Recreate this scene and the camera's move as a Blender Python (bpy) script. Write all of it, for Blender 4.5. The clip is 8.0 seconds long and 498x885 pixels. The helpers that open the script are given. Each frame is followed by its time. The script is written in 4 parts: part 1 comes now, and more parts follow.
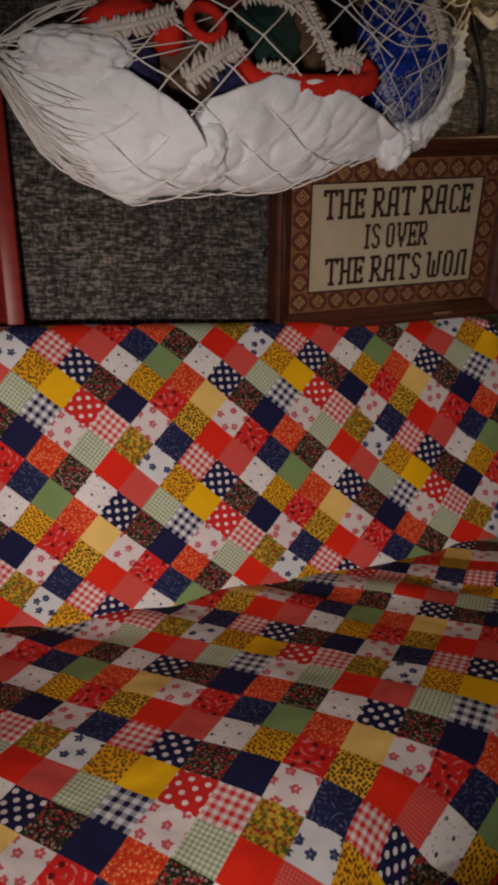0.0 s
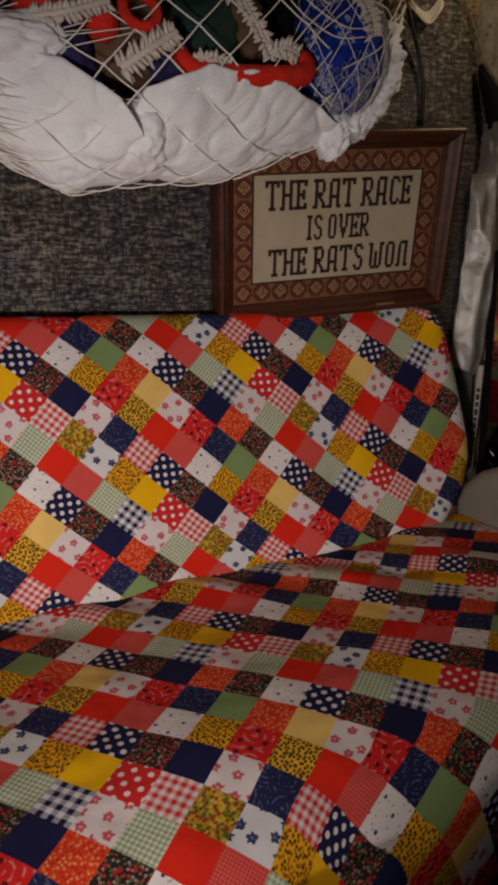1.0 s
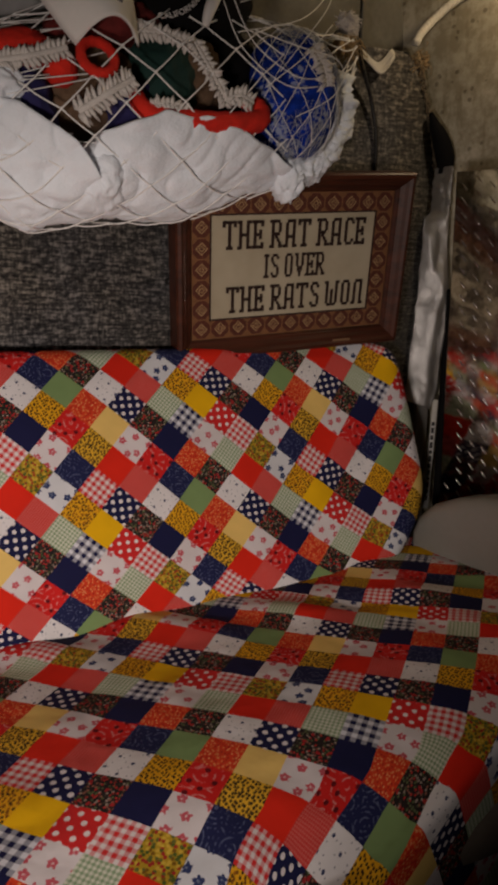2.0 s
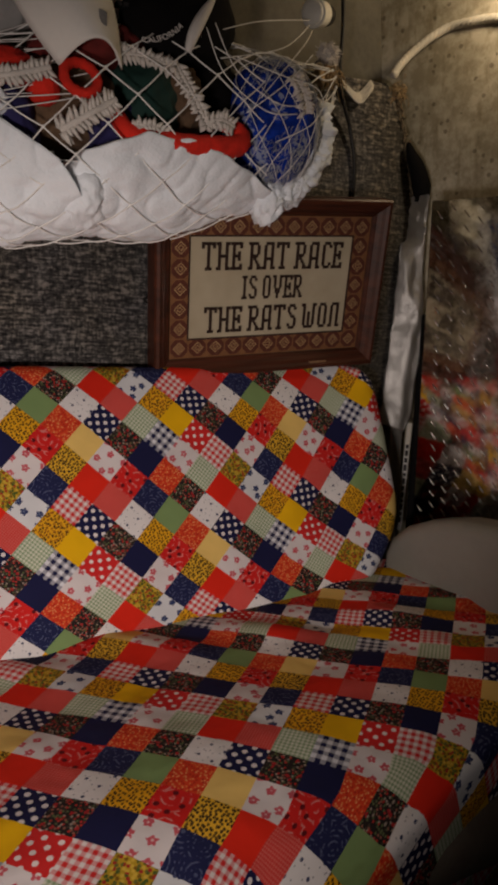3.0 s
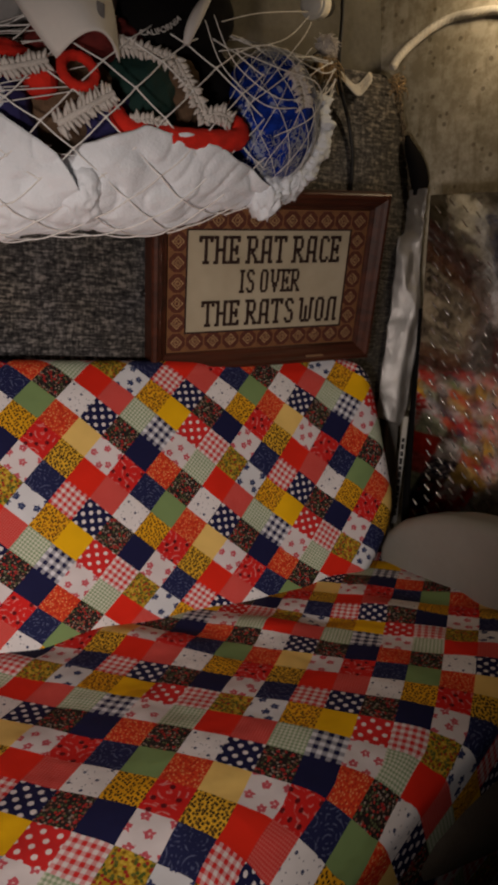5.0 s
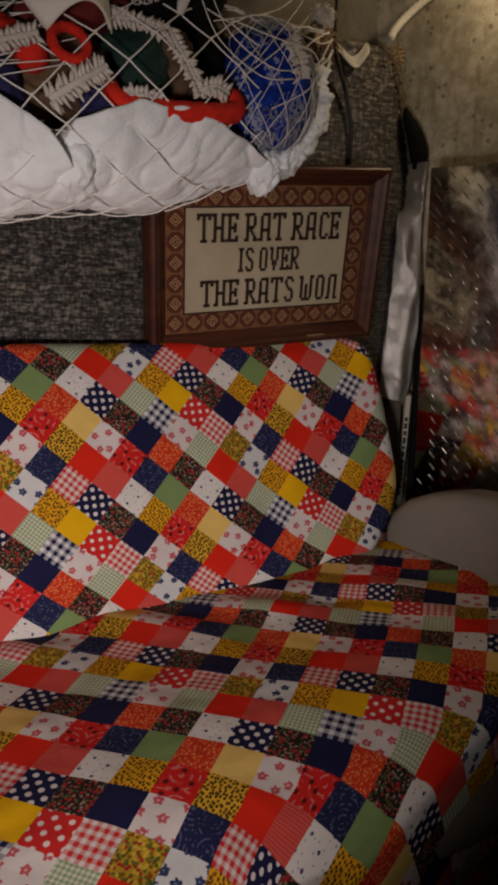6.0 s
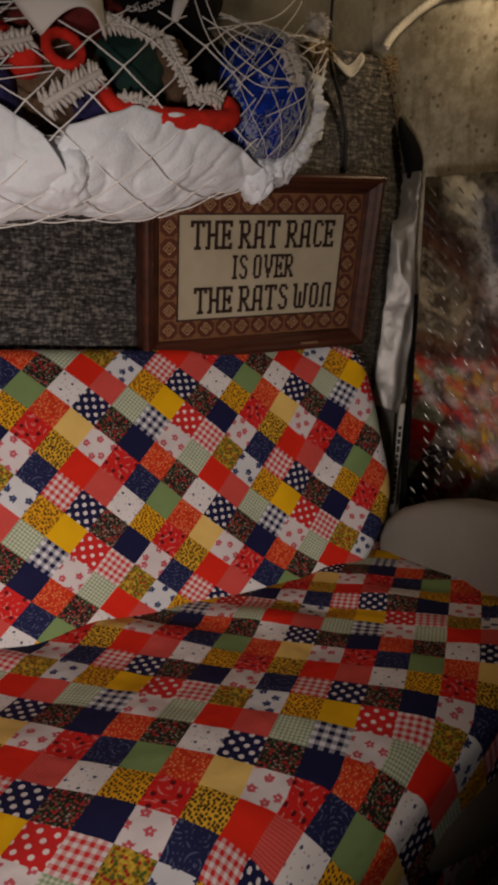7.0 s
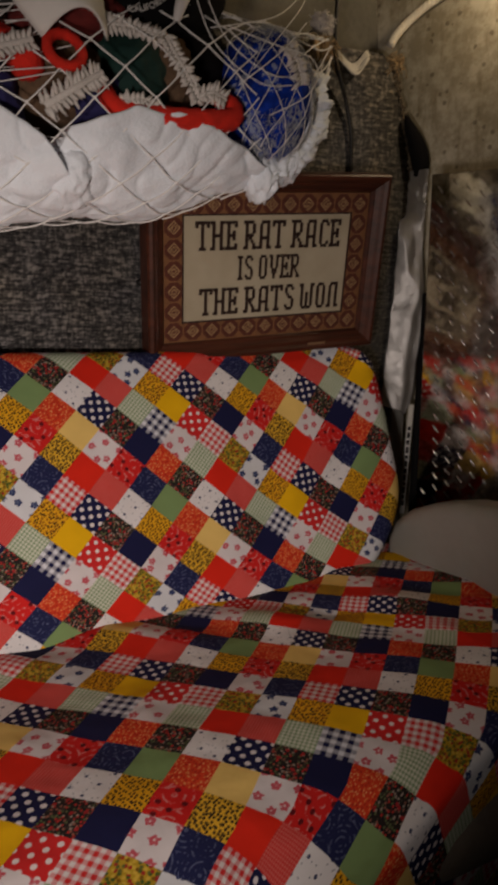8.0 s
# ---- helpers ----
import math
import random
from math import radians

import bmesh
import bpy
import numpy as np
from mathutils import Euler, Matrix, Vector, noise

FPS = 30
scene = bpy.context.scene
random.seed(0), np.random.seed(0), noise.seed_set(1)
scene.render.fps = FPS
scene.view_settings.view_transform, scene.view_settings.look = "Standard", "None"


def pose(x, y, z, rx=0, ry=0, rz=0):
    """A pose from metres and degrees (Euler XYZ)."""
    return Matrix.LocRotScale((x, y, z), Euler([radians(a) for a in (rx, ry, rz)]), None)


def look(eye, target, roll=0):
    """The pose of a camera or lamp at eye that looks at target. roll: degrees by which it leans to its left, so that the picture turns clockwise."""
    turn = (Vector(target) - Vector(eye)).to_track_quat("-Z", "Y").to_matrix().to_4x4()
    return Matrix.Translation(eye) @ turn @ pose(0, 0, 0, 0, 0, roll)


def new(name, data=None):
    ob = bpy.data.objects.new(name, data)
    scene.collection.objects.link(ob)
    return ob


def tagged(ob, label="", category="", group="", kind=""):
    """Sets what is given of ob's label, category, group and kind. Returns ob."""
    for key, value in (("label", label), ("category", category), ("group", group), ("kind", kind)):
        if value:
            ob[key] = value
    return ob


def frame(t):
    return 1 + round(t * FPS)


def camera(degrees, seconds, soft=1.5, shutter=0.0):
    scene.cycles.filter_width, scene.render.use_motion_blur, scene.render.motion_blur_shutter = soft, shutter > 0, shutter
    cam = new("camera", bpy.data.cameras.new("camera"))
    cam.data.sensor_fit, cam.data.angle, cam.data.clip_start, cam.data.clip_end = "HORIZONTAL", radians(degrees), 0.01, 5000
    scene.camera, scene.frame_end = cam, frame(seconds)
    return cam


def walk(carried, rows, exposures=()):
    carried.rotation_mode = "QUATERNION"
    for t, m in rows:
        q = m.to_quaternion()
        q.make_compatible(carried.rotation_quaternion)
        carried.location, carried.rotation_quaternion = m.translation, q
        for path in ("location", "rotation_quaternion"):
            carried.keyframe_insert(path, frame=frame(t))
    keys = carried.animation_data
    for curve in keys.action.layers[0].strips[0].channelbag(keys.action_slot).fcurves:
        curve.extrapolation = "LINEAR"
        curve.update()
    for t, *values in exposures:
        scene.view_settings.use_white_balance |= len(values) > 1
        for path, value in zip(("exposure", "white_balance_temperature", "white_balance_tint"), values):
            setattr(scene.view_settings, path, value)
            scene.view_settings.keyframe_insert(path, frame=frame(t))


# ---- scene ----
cam = camera(39.6, 8.0, soft=3.7, shutter=0.4)
PATH = [
    (0, (-0.002, 0.0, 0.978), (0.654, 1.836, 0.531), 0.1),
    (0.5, (0.01, -0.008, 0.979), (0.726, 1.802, 0.521), -0.2),
    (1, (0.018, -0.011, 0.973), (0.784, 1.778, 0.51), -0.1),
    (1.5, (0.026, -0.019, 0.985), (0.856, 1.747, 0.547), 1.8),
    (2, (0.033, -0.028, 0.989), (0.888, 1.738, 0.602), 0.5),
    (2.2, (0.032, -0.026, 0.981), (0.921, 1.729, 0.622), 0.8),
    (3.3, (0.035, -0.033, 0.989), (0.95, 1.708, 0.664), 1.87),
    (3.5, (0.035, -0.033, 0.989), (0.957, 1.708, 0.644), 1.6),
    (4, (0.035, -0.029, 0.992), (0.944, 1.714, 0.622), 1.4),
    (4.5, (0.032, -0.034, 1.003), (0.94, 1.711, 0.641), 1.7),
    (4.7, (0.032, -0.034, 1.003), (0.952, 1.711, 0.637), 1.86),
    (5.8, (0.031, -0.018, 0.989), (0.969, 1.71, 0.63), 2.44),
    (6, (0.031, -0.015, 0.987), (0.961, 1.71, 0.588), 1.0),
    (6.5, (0.042, -0.025, 0.997), (0.981, 1.699, 0.613), 0.3),
    (7, (0.038, -0.012, 0.986), (0.981, 1.71, 0.609), 1.4),
    (7.5, (0.042, 0.007, 0.981), (0.911, 1.755, 0.545), 0.9),
    (8, (0.05, -0.006, 0.984), (0.966, 1.732, 0.612), 0.8),
]
walk(cam, [(t, look(eye, target, roll)) for t, eye, target, roll in PATH], [(0.0, 0.0), (8.0, 0.0)])

# ---------------------------------------------------------------- light
world = bpy.data.worlds.new("dim_interior")
scene.world = world
world.use_nodes = True
world.node_tree.nodes["Background"].inputs[0].default_value = (0.55, 0.6, 0.7, 1)
world.node_tree.nodes["Background"].inputs[1].default_value = 0.004


def lamp(name, kind, m, power, colour, size=0.3, size_y=None):
    data = bpy.data.lights.new(name, kind)
    data.energy, data.color = power, colour
    if kind == "AREA":
        data.size = size
        if size_y:
            data.shape, data.size_y = "RECTANGLE", size_y
    else:
        data.shadow_soft_size = size
    ob = new(name, data)
    ob.matrix_world = m
    return ob


# unseen key light from the left; its place, aim and cone are tuned
LAMP_AT = (-0.35, -0.20, 0.73)
beam = lamp("left_key_light", "SPOT", look(LAMP_AT, (0.34, 1.10, 0.75)), 53.0, (1.0, 0.845, 0.755), 0.07)
beam.data.spot_size, beam.data.spot_blend = radians(66), 1.0
lamp("corner_lamp_light", "POINT", pose(1.11, 0.965, 1.672), 2.1, (1.0, 0.76, 0.48), 0.03)

# ---------------------------------------------------------------- node helpers


class Net:
    """A small builder of node materials."""

    def __init__(self, name):
        self.mat = bpy.data.materials.new(name)
        self.mat.use_nodes = True
        self.tree = self.mat.node_tree
        self.bsdf = self.tree.nodes["Principled BSDF"]

    def add(self, kind, ins=None, **props):
        node = self.tree.nodes.new(kind)
        for key, value in props.items():
            setattr(node, key, value)
        for key, value in (ins or {}).items():
            self.put(node.inputs[key], value)
        return node

    def put(self, socket, value):
        if isinstance(value, bpy.types.NodeSocket):
            self.tree.links.new(value, socket)
        elif isinstance(value, (tuple, list)) and socket.type == "RGBA" and len(value) == 3:
            socket.default_value = (*value, 1)
        else:
            socket.default_value = value

    def math(self, op, a, b=0.0, c=0.0):
        return self.add("ShaderNodeMath", {0: a, 1: b, 2: c}, operation=op).outputs[0]

    def mix(self, fac, a, b, blend="MIX"):
        node = self.add("ShaderNodeMix", data_type="RGBA", blend_type=blend)
        self.put(node.inputs[0], fac)
        self.put(node.inputs[6], a)
        self.put(node.inputs[7], b)
        return node.outputs[2]

    def ramp(self, fac, stops, mode="LINEAR"):
        node = self.add("ShaderNodeValToRGB", {0: fac})
        node.color_ramp.interpolation = mode
        els = node.color_ramp.elements
        while len(els) < len(stops):
            els.new(0.5)
        for el, (at, col) in zip(els, stops):
            el.position = at
            el.color = (*col, 1) if len(col) == 3 else col
        return node.outputs[0]

    def noise(self, vec, scale, detail=3.0, rough=0.55, out=0):
        return self.add("ShaderNodeTexNoise", {"Vector": vec, "Scale": scale, "Detail": detail, "Roughness": rough}).outputs[out]

    def voronoi(self, vec, scale, feature="F1", rand=1.0, dims="3D"):
        return self.add("ShaderNodeTexVoronoi", {"Vector": vec, "Scale": scale, "Randomness": rand}, feature=feature, voronoi_dimensions=dims)

    def mapping(self, vec, scale=(1, 1, 1), rot=0.0, loc=(0, 0, 0)):
        return self.add("ShaderNodeMapping", {"Vector": vec, "Scale": scale, "Rotation": (0, 0, radians(rot)), "Location": loc}).outputs[0]

    def uv(self):
        return self.add("ShaderNodeUVMap", uv_map="UVMap").outputs[0]

    def obj(self):
        return self.add("ShaderNodeTexCoord").outputs["Object"]

    def geo(self):
        return self.add("ShaderNodeNewGeometry").outputs["Position"]

    def xyz(self, vec):
        return self.add("ShaderNodeSeparateXYZ", {0: vec}).outputs

    def bump(self, height, strength, dist=0.002, normal=None):
        node = self.add("ShaderNodeBump", {"Strength": strength, "Distance": dist, "Height": height})
        if normal is not None:
            self.put(node.inputs["Normal"], normal)
        return node.outputs[0]

    def done(self, colour, rough=0.8, metal=0.0, normal=None, spec=0.3, **more):
        self.put(self.bsdf.inputs["Base Color"], colour)
        self.put(self.bsdf.inputs["Roughness"], rough)
        self.put(self.bsdf.inputs["Metallic"], metal)
        self.put(self.bsdf.inputs["Specular IOR Level"], spec)
        if normal is not None:
            self.put(self.bsdf.inputs["Normal"], normal)
        for key, value in more.items():
            self.put(self.bsdf.inputs[key.replace("_", " ")], value)
        return self.mat


# ---------------------------------------------------------------- cotton prints
RED, NAVY, WHITE = (0.72, 0.024, 0.010), (0.011, 0.012, 0.056), (0.70, 0.645, 0.66)
YELLOW, GREEN = (0.82, 0.46, 0.005), (0.20, 0.30, 0.12)


def weave(n, colour):
    """Cotton: faint thread relief, uneven dye, soft sheen."""
    uv = n.uv()
    pos = n.geo()
    x = n.xyz(uv)
    u = n.math("SINE", n.math("MULTIPLY", x[0], 300.0))
    v = n.math("SINE", n.math("MULTIPLY", x[1], 300.0))
    thread = n.math("MULTIPLY", u, v)
    fade = n.ramp(n.noise(pos, 14.0, 4.0), [(0.3, (0.86, 0.86, 0.86)), (0.7, (1.0, 1.0, 1.0))])
    colour = n.mix(1.0, colour, fade, "MULTIPLY")
    wrinkle = n.noise(pos, 24.0, 3.0, 0.5)
    normal = n.bump(wrinkle, 0.35, 0.006, n.bump(thread, 0.15, 0.0004))
    return n.done(colour, 0.82, 0.0, normal, 0.15)


def dots(n, scale, radius, ground, spot, rot=45.0):
    cell = n.add("ShaderNodeVectorMath", {0: n.mapping(n.uv(), (scale, scale, 1), rot, (0.31, 0.17, 0))}, operation="FRACTION").outputs[0]
    x = n.xyz(cell)
    d = n.math("SQRT", n.math("ADD", n.math("POWER", n.math("SUBTRACT", x[0], 0.5), 2.0), n.math("POWER", n.math("SUBTRACT", x[1], 0.5), 2.0)))
    return n.mix(n.math("LESS_THAN", d, radius), ground, spot)


def gingham(n, count, dark, light, rot=0.0):
    x = n.xyz(n.mapping(n.uv(), (count, count, 1), rot))
    a = n.math("GREATER_THAN", n.math("FRACT", x[0]), 0.5)
    b = n.math("GREATER_THAN", n.math("FRACT", x[1]), 0.5)
    mid = tuple(0.55 * d + 0.45 * w for d, w in zip(dark, light))
    return n.ramp(n.math("MULTIPLY", n.math("ADD", a, b), 0.5), [(0.0, dark), (0.4, mid), (0.8, light)], "CONSTANT")


def specks(n, ground, inks, scale, radius, stretch=1.0, rand=1.0):
    """Scattered small marks, each cell in one of the inks."""
    vor = n.voronoi(n.mapping(n.uv(), (scale, scale * stretch, 1), 20.0), 1.0, rand=rand, dims="2D")
    wob = n.math("MULTIPLY", n.noise(n.uv(), scale * 3.0, 2.0), radius * 0.55)
    on = n.math("LESS_THAN", vor.outputs["Distance"], n.math("ADD", wob, radius * 0.72))
    pick = n.xyz(vor.outputs["Color"])[0]
    ink = n.ramp(pick, [(k / len(inks), c) for k, c in enumerate(inks)], "CONSTANT")
    return n.mix(on, ground, ink)


def posies(n, ground, petal, heart, scale=2.0):
    """Small four-petalled flowers, spread in an even scatter."""
    vec = n.mapping(n.uv(), (scale, scale, 1), 38.0, (0.2, 0.4, 0))
    vor = n.voronoi(vec, 1.0, rand=0.5, dims="2D")
    off = n.add("ShaderNodeVectorMath", {0: vec, 1: vor.outputs["Position"]}, operation="SUBTRACT").outputs[0]
    x = n.xyz(off)
    ang = n.math("ARCTAN2", x[1], x[0])
    petals = n.math("MULTIPLY_ADD", n.math("COSINE", n.math("MULTIPLY", ang, 5.0)), 0.045, 0.24)
    grain = n.math("MULTIPLY", n.math("SUBTRACT", n.noise(n.uv(), 15.0, 3.0), 0.5), 0.34)
    d = n.math("ADD", vor.outputs["Distance"], grain)
    col = n.mix(n.math("LESS_THAN", d, petals), ground, petal)
    return n.mix(n.math("LESS_THAN", d, 0.05), col, heart)


def print_material(code):
    n = Net("cotton_" + code)
    if code == "red_gingham":
        c = gingham(n, 4.5, (0.60, 0.03, 0.03), (0.74, 0.66, 0.66))
    elif code == "navy_dots":
        c = dots(n, 3.6, 0.27, NAVY, WHITE)
    elif code == "dark_floral":
        c = specks(n, (0.022, 0.016, 0.015), [(0.42, 0.03, 0.025), (0.10, 0.12, 0.05), (0.25, 0.10, 0.07), (0.022, 0.016, 0.015), (0.30, 0.24, 0.20), (0.05, 0.04, 0.03)], 12.0, 0.40)
        big = n.voronoi(n.mapping(n.uv(), (2.3, 2.3, 1), 10.0), 1.0, dims="2D")
        c = n.mix(n.math("LESS_THAN", n.math("ADD", big.outputs["Distance"], n.math("MULTIPLY", n.noise(n.uv(), 18.0), 0.25)), 0.24), c, (0.34, 0.022, 0.025))
    elif code == "navy":
        c = NAVY
    elif code == "white_red_flowers":
        c = posies(n, WHITE, (0.55, 0.10, 0.13), (0.70, 0.50, 0.50), 2.1)
    elif code == "navy_bandana":
        ring = n.math("SINE", n.math("MULTIPLY", n.voronoi(n.mapping(n.uv(), (1.6, 1.6, 1), 15.0), 1.0, dims="2D").outputs["Distance"], 34.0))
        brk = n.math("GREATER_THAN", n.noise(n.uv(), 7.0), 0.52)
        c = n.mix(n.math("MULTIPLY", n.math("GREATER_THAN", ring, 0.55), brk), (0.015, 0.018, 0.07), (0.085, 0.10, 0.19))
    elif code == "white_dots":
        c = dots(n, 2.2, 0.10, (0.76, 0.73, 0.74), (0.06, 0.07, 0.14), 22.0)
        c = n.mix(n.math("LESS_THAN", n.voronoi(n.uv(), 4.6, dims="2D").outputs["Distance"], 0.10), c, (0.34, 0.34, 0.38))
    elif code == "yellow_seed":
        c = specks(n, (0.76, 0.38, 0.012), [(0.05, 0.028, 0.01), (0.09, 0.035, 0.01)], 11.0, 0.33, 0.7, 0.55)
    elif code == "red_bandana":
        ring = n.math("SINE", n.math("MULTIPLY", n.voronoi(n.mapping(n.uv(), (1.25, 1.25, 1), 40.0, (0.3, 0.1, 0)), 1.0, dims="2D").outputs["Distance"], 26.0))
        brk = n.math("GREATER_THAN", n.noise(n.uv(), 5.0), 0.5)
        c = n.mix(n.math("MULTIPLY", n.math("GREATER_THAN", ring, 0.72), brk), (0.62, 0.018, 0.016), (0.66, 0.20, 0.19))
        core = n.voronoi(n.mapping(n.uv(), (2.4, 2.4, 1), 40.0), 1.0, rand=0.6, dims="2D")
        c = n.mix(n.math("LESS_THAN", core.outputs["Distance"], 0.17), c, (0.13, 0.008, 0.012))
    elif code == "yellow_leopard":
        c = specks(n, (0.74, 0.42, 0.03), [(0.06, 0.036, 0.012), (0.12, 0.065, 0.014)], 11.5, 0.40, 0.75, 0.7)
    elif code == "red":
        c = RED
    elif code == "rose_check":
        c = gingham(n, 13.0, (0.60, 0.035, 0.03), (0.66, 0.14, 0.12))
    elif code == "green":
        c = GREEN
    elif code == "orange_print":
        c = specks(n, (0.64, 0.05, 0.016), [(0.74, 0.30, 0.12), (0.42, 0.02, 0.012), (0.70, 0.20, 0.06)], 12.0, 0.30, 0.8, 0.7)
    elif code == "pale_yellow":
        c = (0.80, 0.55, 0.17)
    elif code == "green_gingham":
        c = gingham(n, 8.5, (0.24, 0.34, 0.20), (0.66, 0.66, 0.55))
    elif code == "blue_gingham":
        c = gingham(n, 3.5, NAVY, (0.70, 0.70, 0.76))
    elif code == "yellow_paisley":
        c = specks(n, (0.76, 0.38, 0.012), [(0.22, 0.08, 0.01), (0.08, 0.04, 0.01), (0.36, 0.13, 0.01)], 11.0, 0.38, 0.75, 0.7)
    elif code == "yellow":
        c = YELLOW
    elif code == "red_dots":
        c = dots(n, 3.4, 0.24, (0.60, 0.025, 0.025), (0.76, 0.66, 0.66))
    elif code == "olive_floral":
        c = specks(n, (0.44, 0.28, 0.02), [(0.35, 0.03, 0.02), (0.08, 0.11, 0.02), (0.20, 0.10, 0.01), (0.60, 0.40, 0.05), (0.13, 0.13, 0.03)], 11.0, 0.48)
    else:
        c = posies(n, (0.68, 0.69, 0.73), (0.035, 0.05, 0.14), (0.20, 0.23, 0.32), 2.1)
    return weave(n, c)


PRINTS = """red_gingham navy_dots dark_floral navy white_red_flowers navy_bandana
red rose_check white_dots yellow_seed red_bandana yellow_leopard
white_red_flowers red_bandana navy_bandana green orange_print pale_yellow
dark_floral navy orange_print dark_floral white_dots navy_dots
green_gingham blue_gingham white_red_flowers green_gingham red rose_check
yellow_paisley yellow red_dots red_gingham olive_floral white_navy_flowers""".split("\n")
PRINTS = [row.split() for row in PRINTS]
CODES = sorted({c for row in PRINTS for c in row})
COTTON = {c: print_material(c) for c in CODES}

# ---------------------------------------------------------------- other materials


def plain(name, colour, rough=0.6, metal=0.0, vary=0.25, scale=20.0, bump=0.2, dist=0.002, spec=0.4, **more):
    n = Net(name)
    pos = n.geo()
    big = n.noise(pos, scale, 5.0, 0.6)
    fine = n.noise(pos, scale * 9.0, 3.0, 0.6)
    dark = tuple(c * (1 - vary) for c in colour)
    lite = tuple(min(1, c * (1 + vary * 0.6)) for c in colour)
    col = n.ramp(big, [(0.3, dark), (0.7, lite)])
    col = n.mix(0.3, col, n.ramp(fine, [(0.3, dark), (0.7, lite)]))
    normal = n.bump(fine, bump, dist, n.bump(big, bump * 0.7, dist * 3))
    return n.done(col, rough, metal, normal, spec, **more)


def tweed_material():
    n = Net("tweed")
    pos = n.geo()
    warp = n.noise(n.mapping(pos, (40, 1, 230)), 1.0, 2.0, 0.6)
    weft = n.noise(n.mapping(pos, (240, 1, 50)), 1.0, 2.0, 0.6)
    fleck = n.noise(n.mapping(pos, (115, 1, 135)), 1.0, 3.0, 0.7)
    mixv = n.math("ADD", n.math("ADD", n.math("MULTIPLY", warp, 0.38), n.math("MULTIPLY", weft, 0.20)), n.math("MULTIPLY", fleck, 0.42))
    col = n.ramp(mixv, [(0.39, (0.014, 0.014, 0.016)), (0.50, (0.075, 0.073, 0.073)), (0.62, (0.33, 0.315, 0.30))])
    stain = n.ramp(n.noise(pos, 7.0, 3.0), [(0.35, (0.80, 0.80, 0.84)), (0.65, (1.0, 0.94, 0.84))])
    col = n.mix(1.0, col, stain, "MULTIPLY")
    return n.done(col, 0.95, 0.0, n.bump(mixv, 0.7, 0.003), 0.1, Sheen_Weight=0.1)


def plaster_material():
    n = Net("speckled_wall_lining")
    pos = n.geo()
    col = n.ramp(n.noise(pos, 6.0, 5.0, 0.6), [(0.3, (0.38, 0.35, 0.27)), (0.7, (0.56, 0.52, 0.43))])
    spots = n.voronoi(pos, 42.0)
    big = n.math("GREATER_THAN", n.noise(pos, 16.0), 0.5)
    on = n.math("MULTIPLY", n.math("LESS_THAN", spots.outputs["Distance"], 0.20), big)
    col = n.mix(n.math("MULTIPLY", on, 0.6), col, (0.12, 0.10, 0.07))
    smear = n.ramp(n.noise(n.mapping(pos, (40, 40, 9)), 1.0, 3.0), [(0.55, (1, 1, 1)), (0.72, (0.62, 0.58, 0.5))])
    col = n.mix(0.9, col, smear, "MULTIPLY")
    grime = n.ramp(n.noise(pos, 28.0, 6.0, 0.7), [(0.42, (0.58, 0.55, 0.48)), (0.60, (1, 1, 1))])
    col = n.mix(0.8, col, grime, "MULTIPLY")
    return n.done(col, 0.75, 0.0, n.bump(n.noise(pos, 60.0, 4.0), 0.25, 0.003), 0.3)


def steel_material():
    n = Net("tread_plate_metal")
    pos = n.geo()
    r = n.ramp(n.noise(pos, 30.0, 5.0, 0.65), [(0.3, (0.07, 0.07, 0.07)), (0.7, (0.15, 0.15, 0.15))])
    col = n.ramp(n.noise(pos, 48.0, 6.0, 0.7), [(0.34, (0.30, 0.27, 0.22)), (0.50, (0.66, 0.62, 0.56)), (0.66, (0.84, 0.81, 0.77))])
    return n.done(col, r, 1.0, n.bump(n.noise(pos, 55.0, 2.0), 0.16, 0.0012), 0.5)


def foil_material():
    n = Net("crinkled_foil")
    pos = n.geo()
    crease = n.voronoi(n.mapping(pos, (1, 1, 0.45)), 46.0, "DISTANCE_TO_EDGE").outputs["Distance"]
    soft = n.noise(pos, 26.0, 4.0)
    col = n.ramp(soft, [(0.3, (0.52, 0.51, 0.50)), (0.7, (0.64, 0.63, 0.62))])
    normal = n.bump(soft, 0.35, 0.006, n.bump(crease, 0.3, 0.002))
    return n.done(col, 0.5, 0.85, normal, 0.5)


def wood_material(name, dark, lite, rough=0.38):
    n = Net(name)
    pos = n.obj()
    grain = n.noise(n.mapping(pos, (6, 60, 60)), 1.0, 4.0, 0.6)
    col = n.ramp(grain, [(0.3, dark), (0.7, lite)])
    return n.done(col, rough, 0.0, n.bump(grain, 0.12, 0.001), 0.4)


TWEED, PLASTER, STEEL, FOIL = tweed_material(), plaster_material(), steel_material(), foil_material()
FRAME_WOOD = wood_material("mahogany_moulding", (0.030, 0.010, 0.006), (0.085, 0.024, 0.012))
RED_LACQUER = wood_material("red_lacquer", (0.17, 0.014, 0.012), (0.26, 0.026, 0.02), 0.42)
LINING_DARK = plain("dark_headliner", (0.055, 0.052, 0.05), 0.9, scale=12)
LINING_BROWN = plain("stained_brown_lining", (0.15, 0.14, 0.115), 0.85, vary=0.4, scale=9)
FLOOR_MAT = plain("worn_floor", (0.05, 0.045, 0.04), 0.7, scale=9)
CEILING_MAT = plain("painted_ceiling", (0.42, 0.40, 0.36), 0.7, scale=5)
FOAM = plain("seat_foam", (0.18, 0.15, 0.12), 0.9)
GREY_VINYL = plain("grey_vinyl", (0.27, 0.265, 0.235), 0.52, vary=0.12, scale=5, bump=0.08)
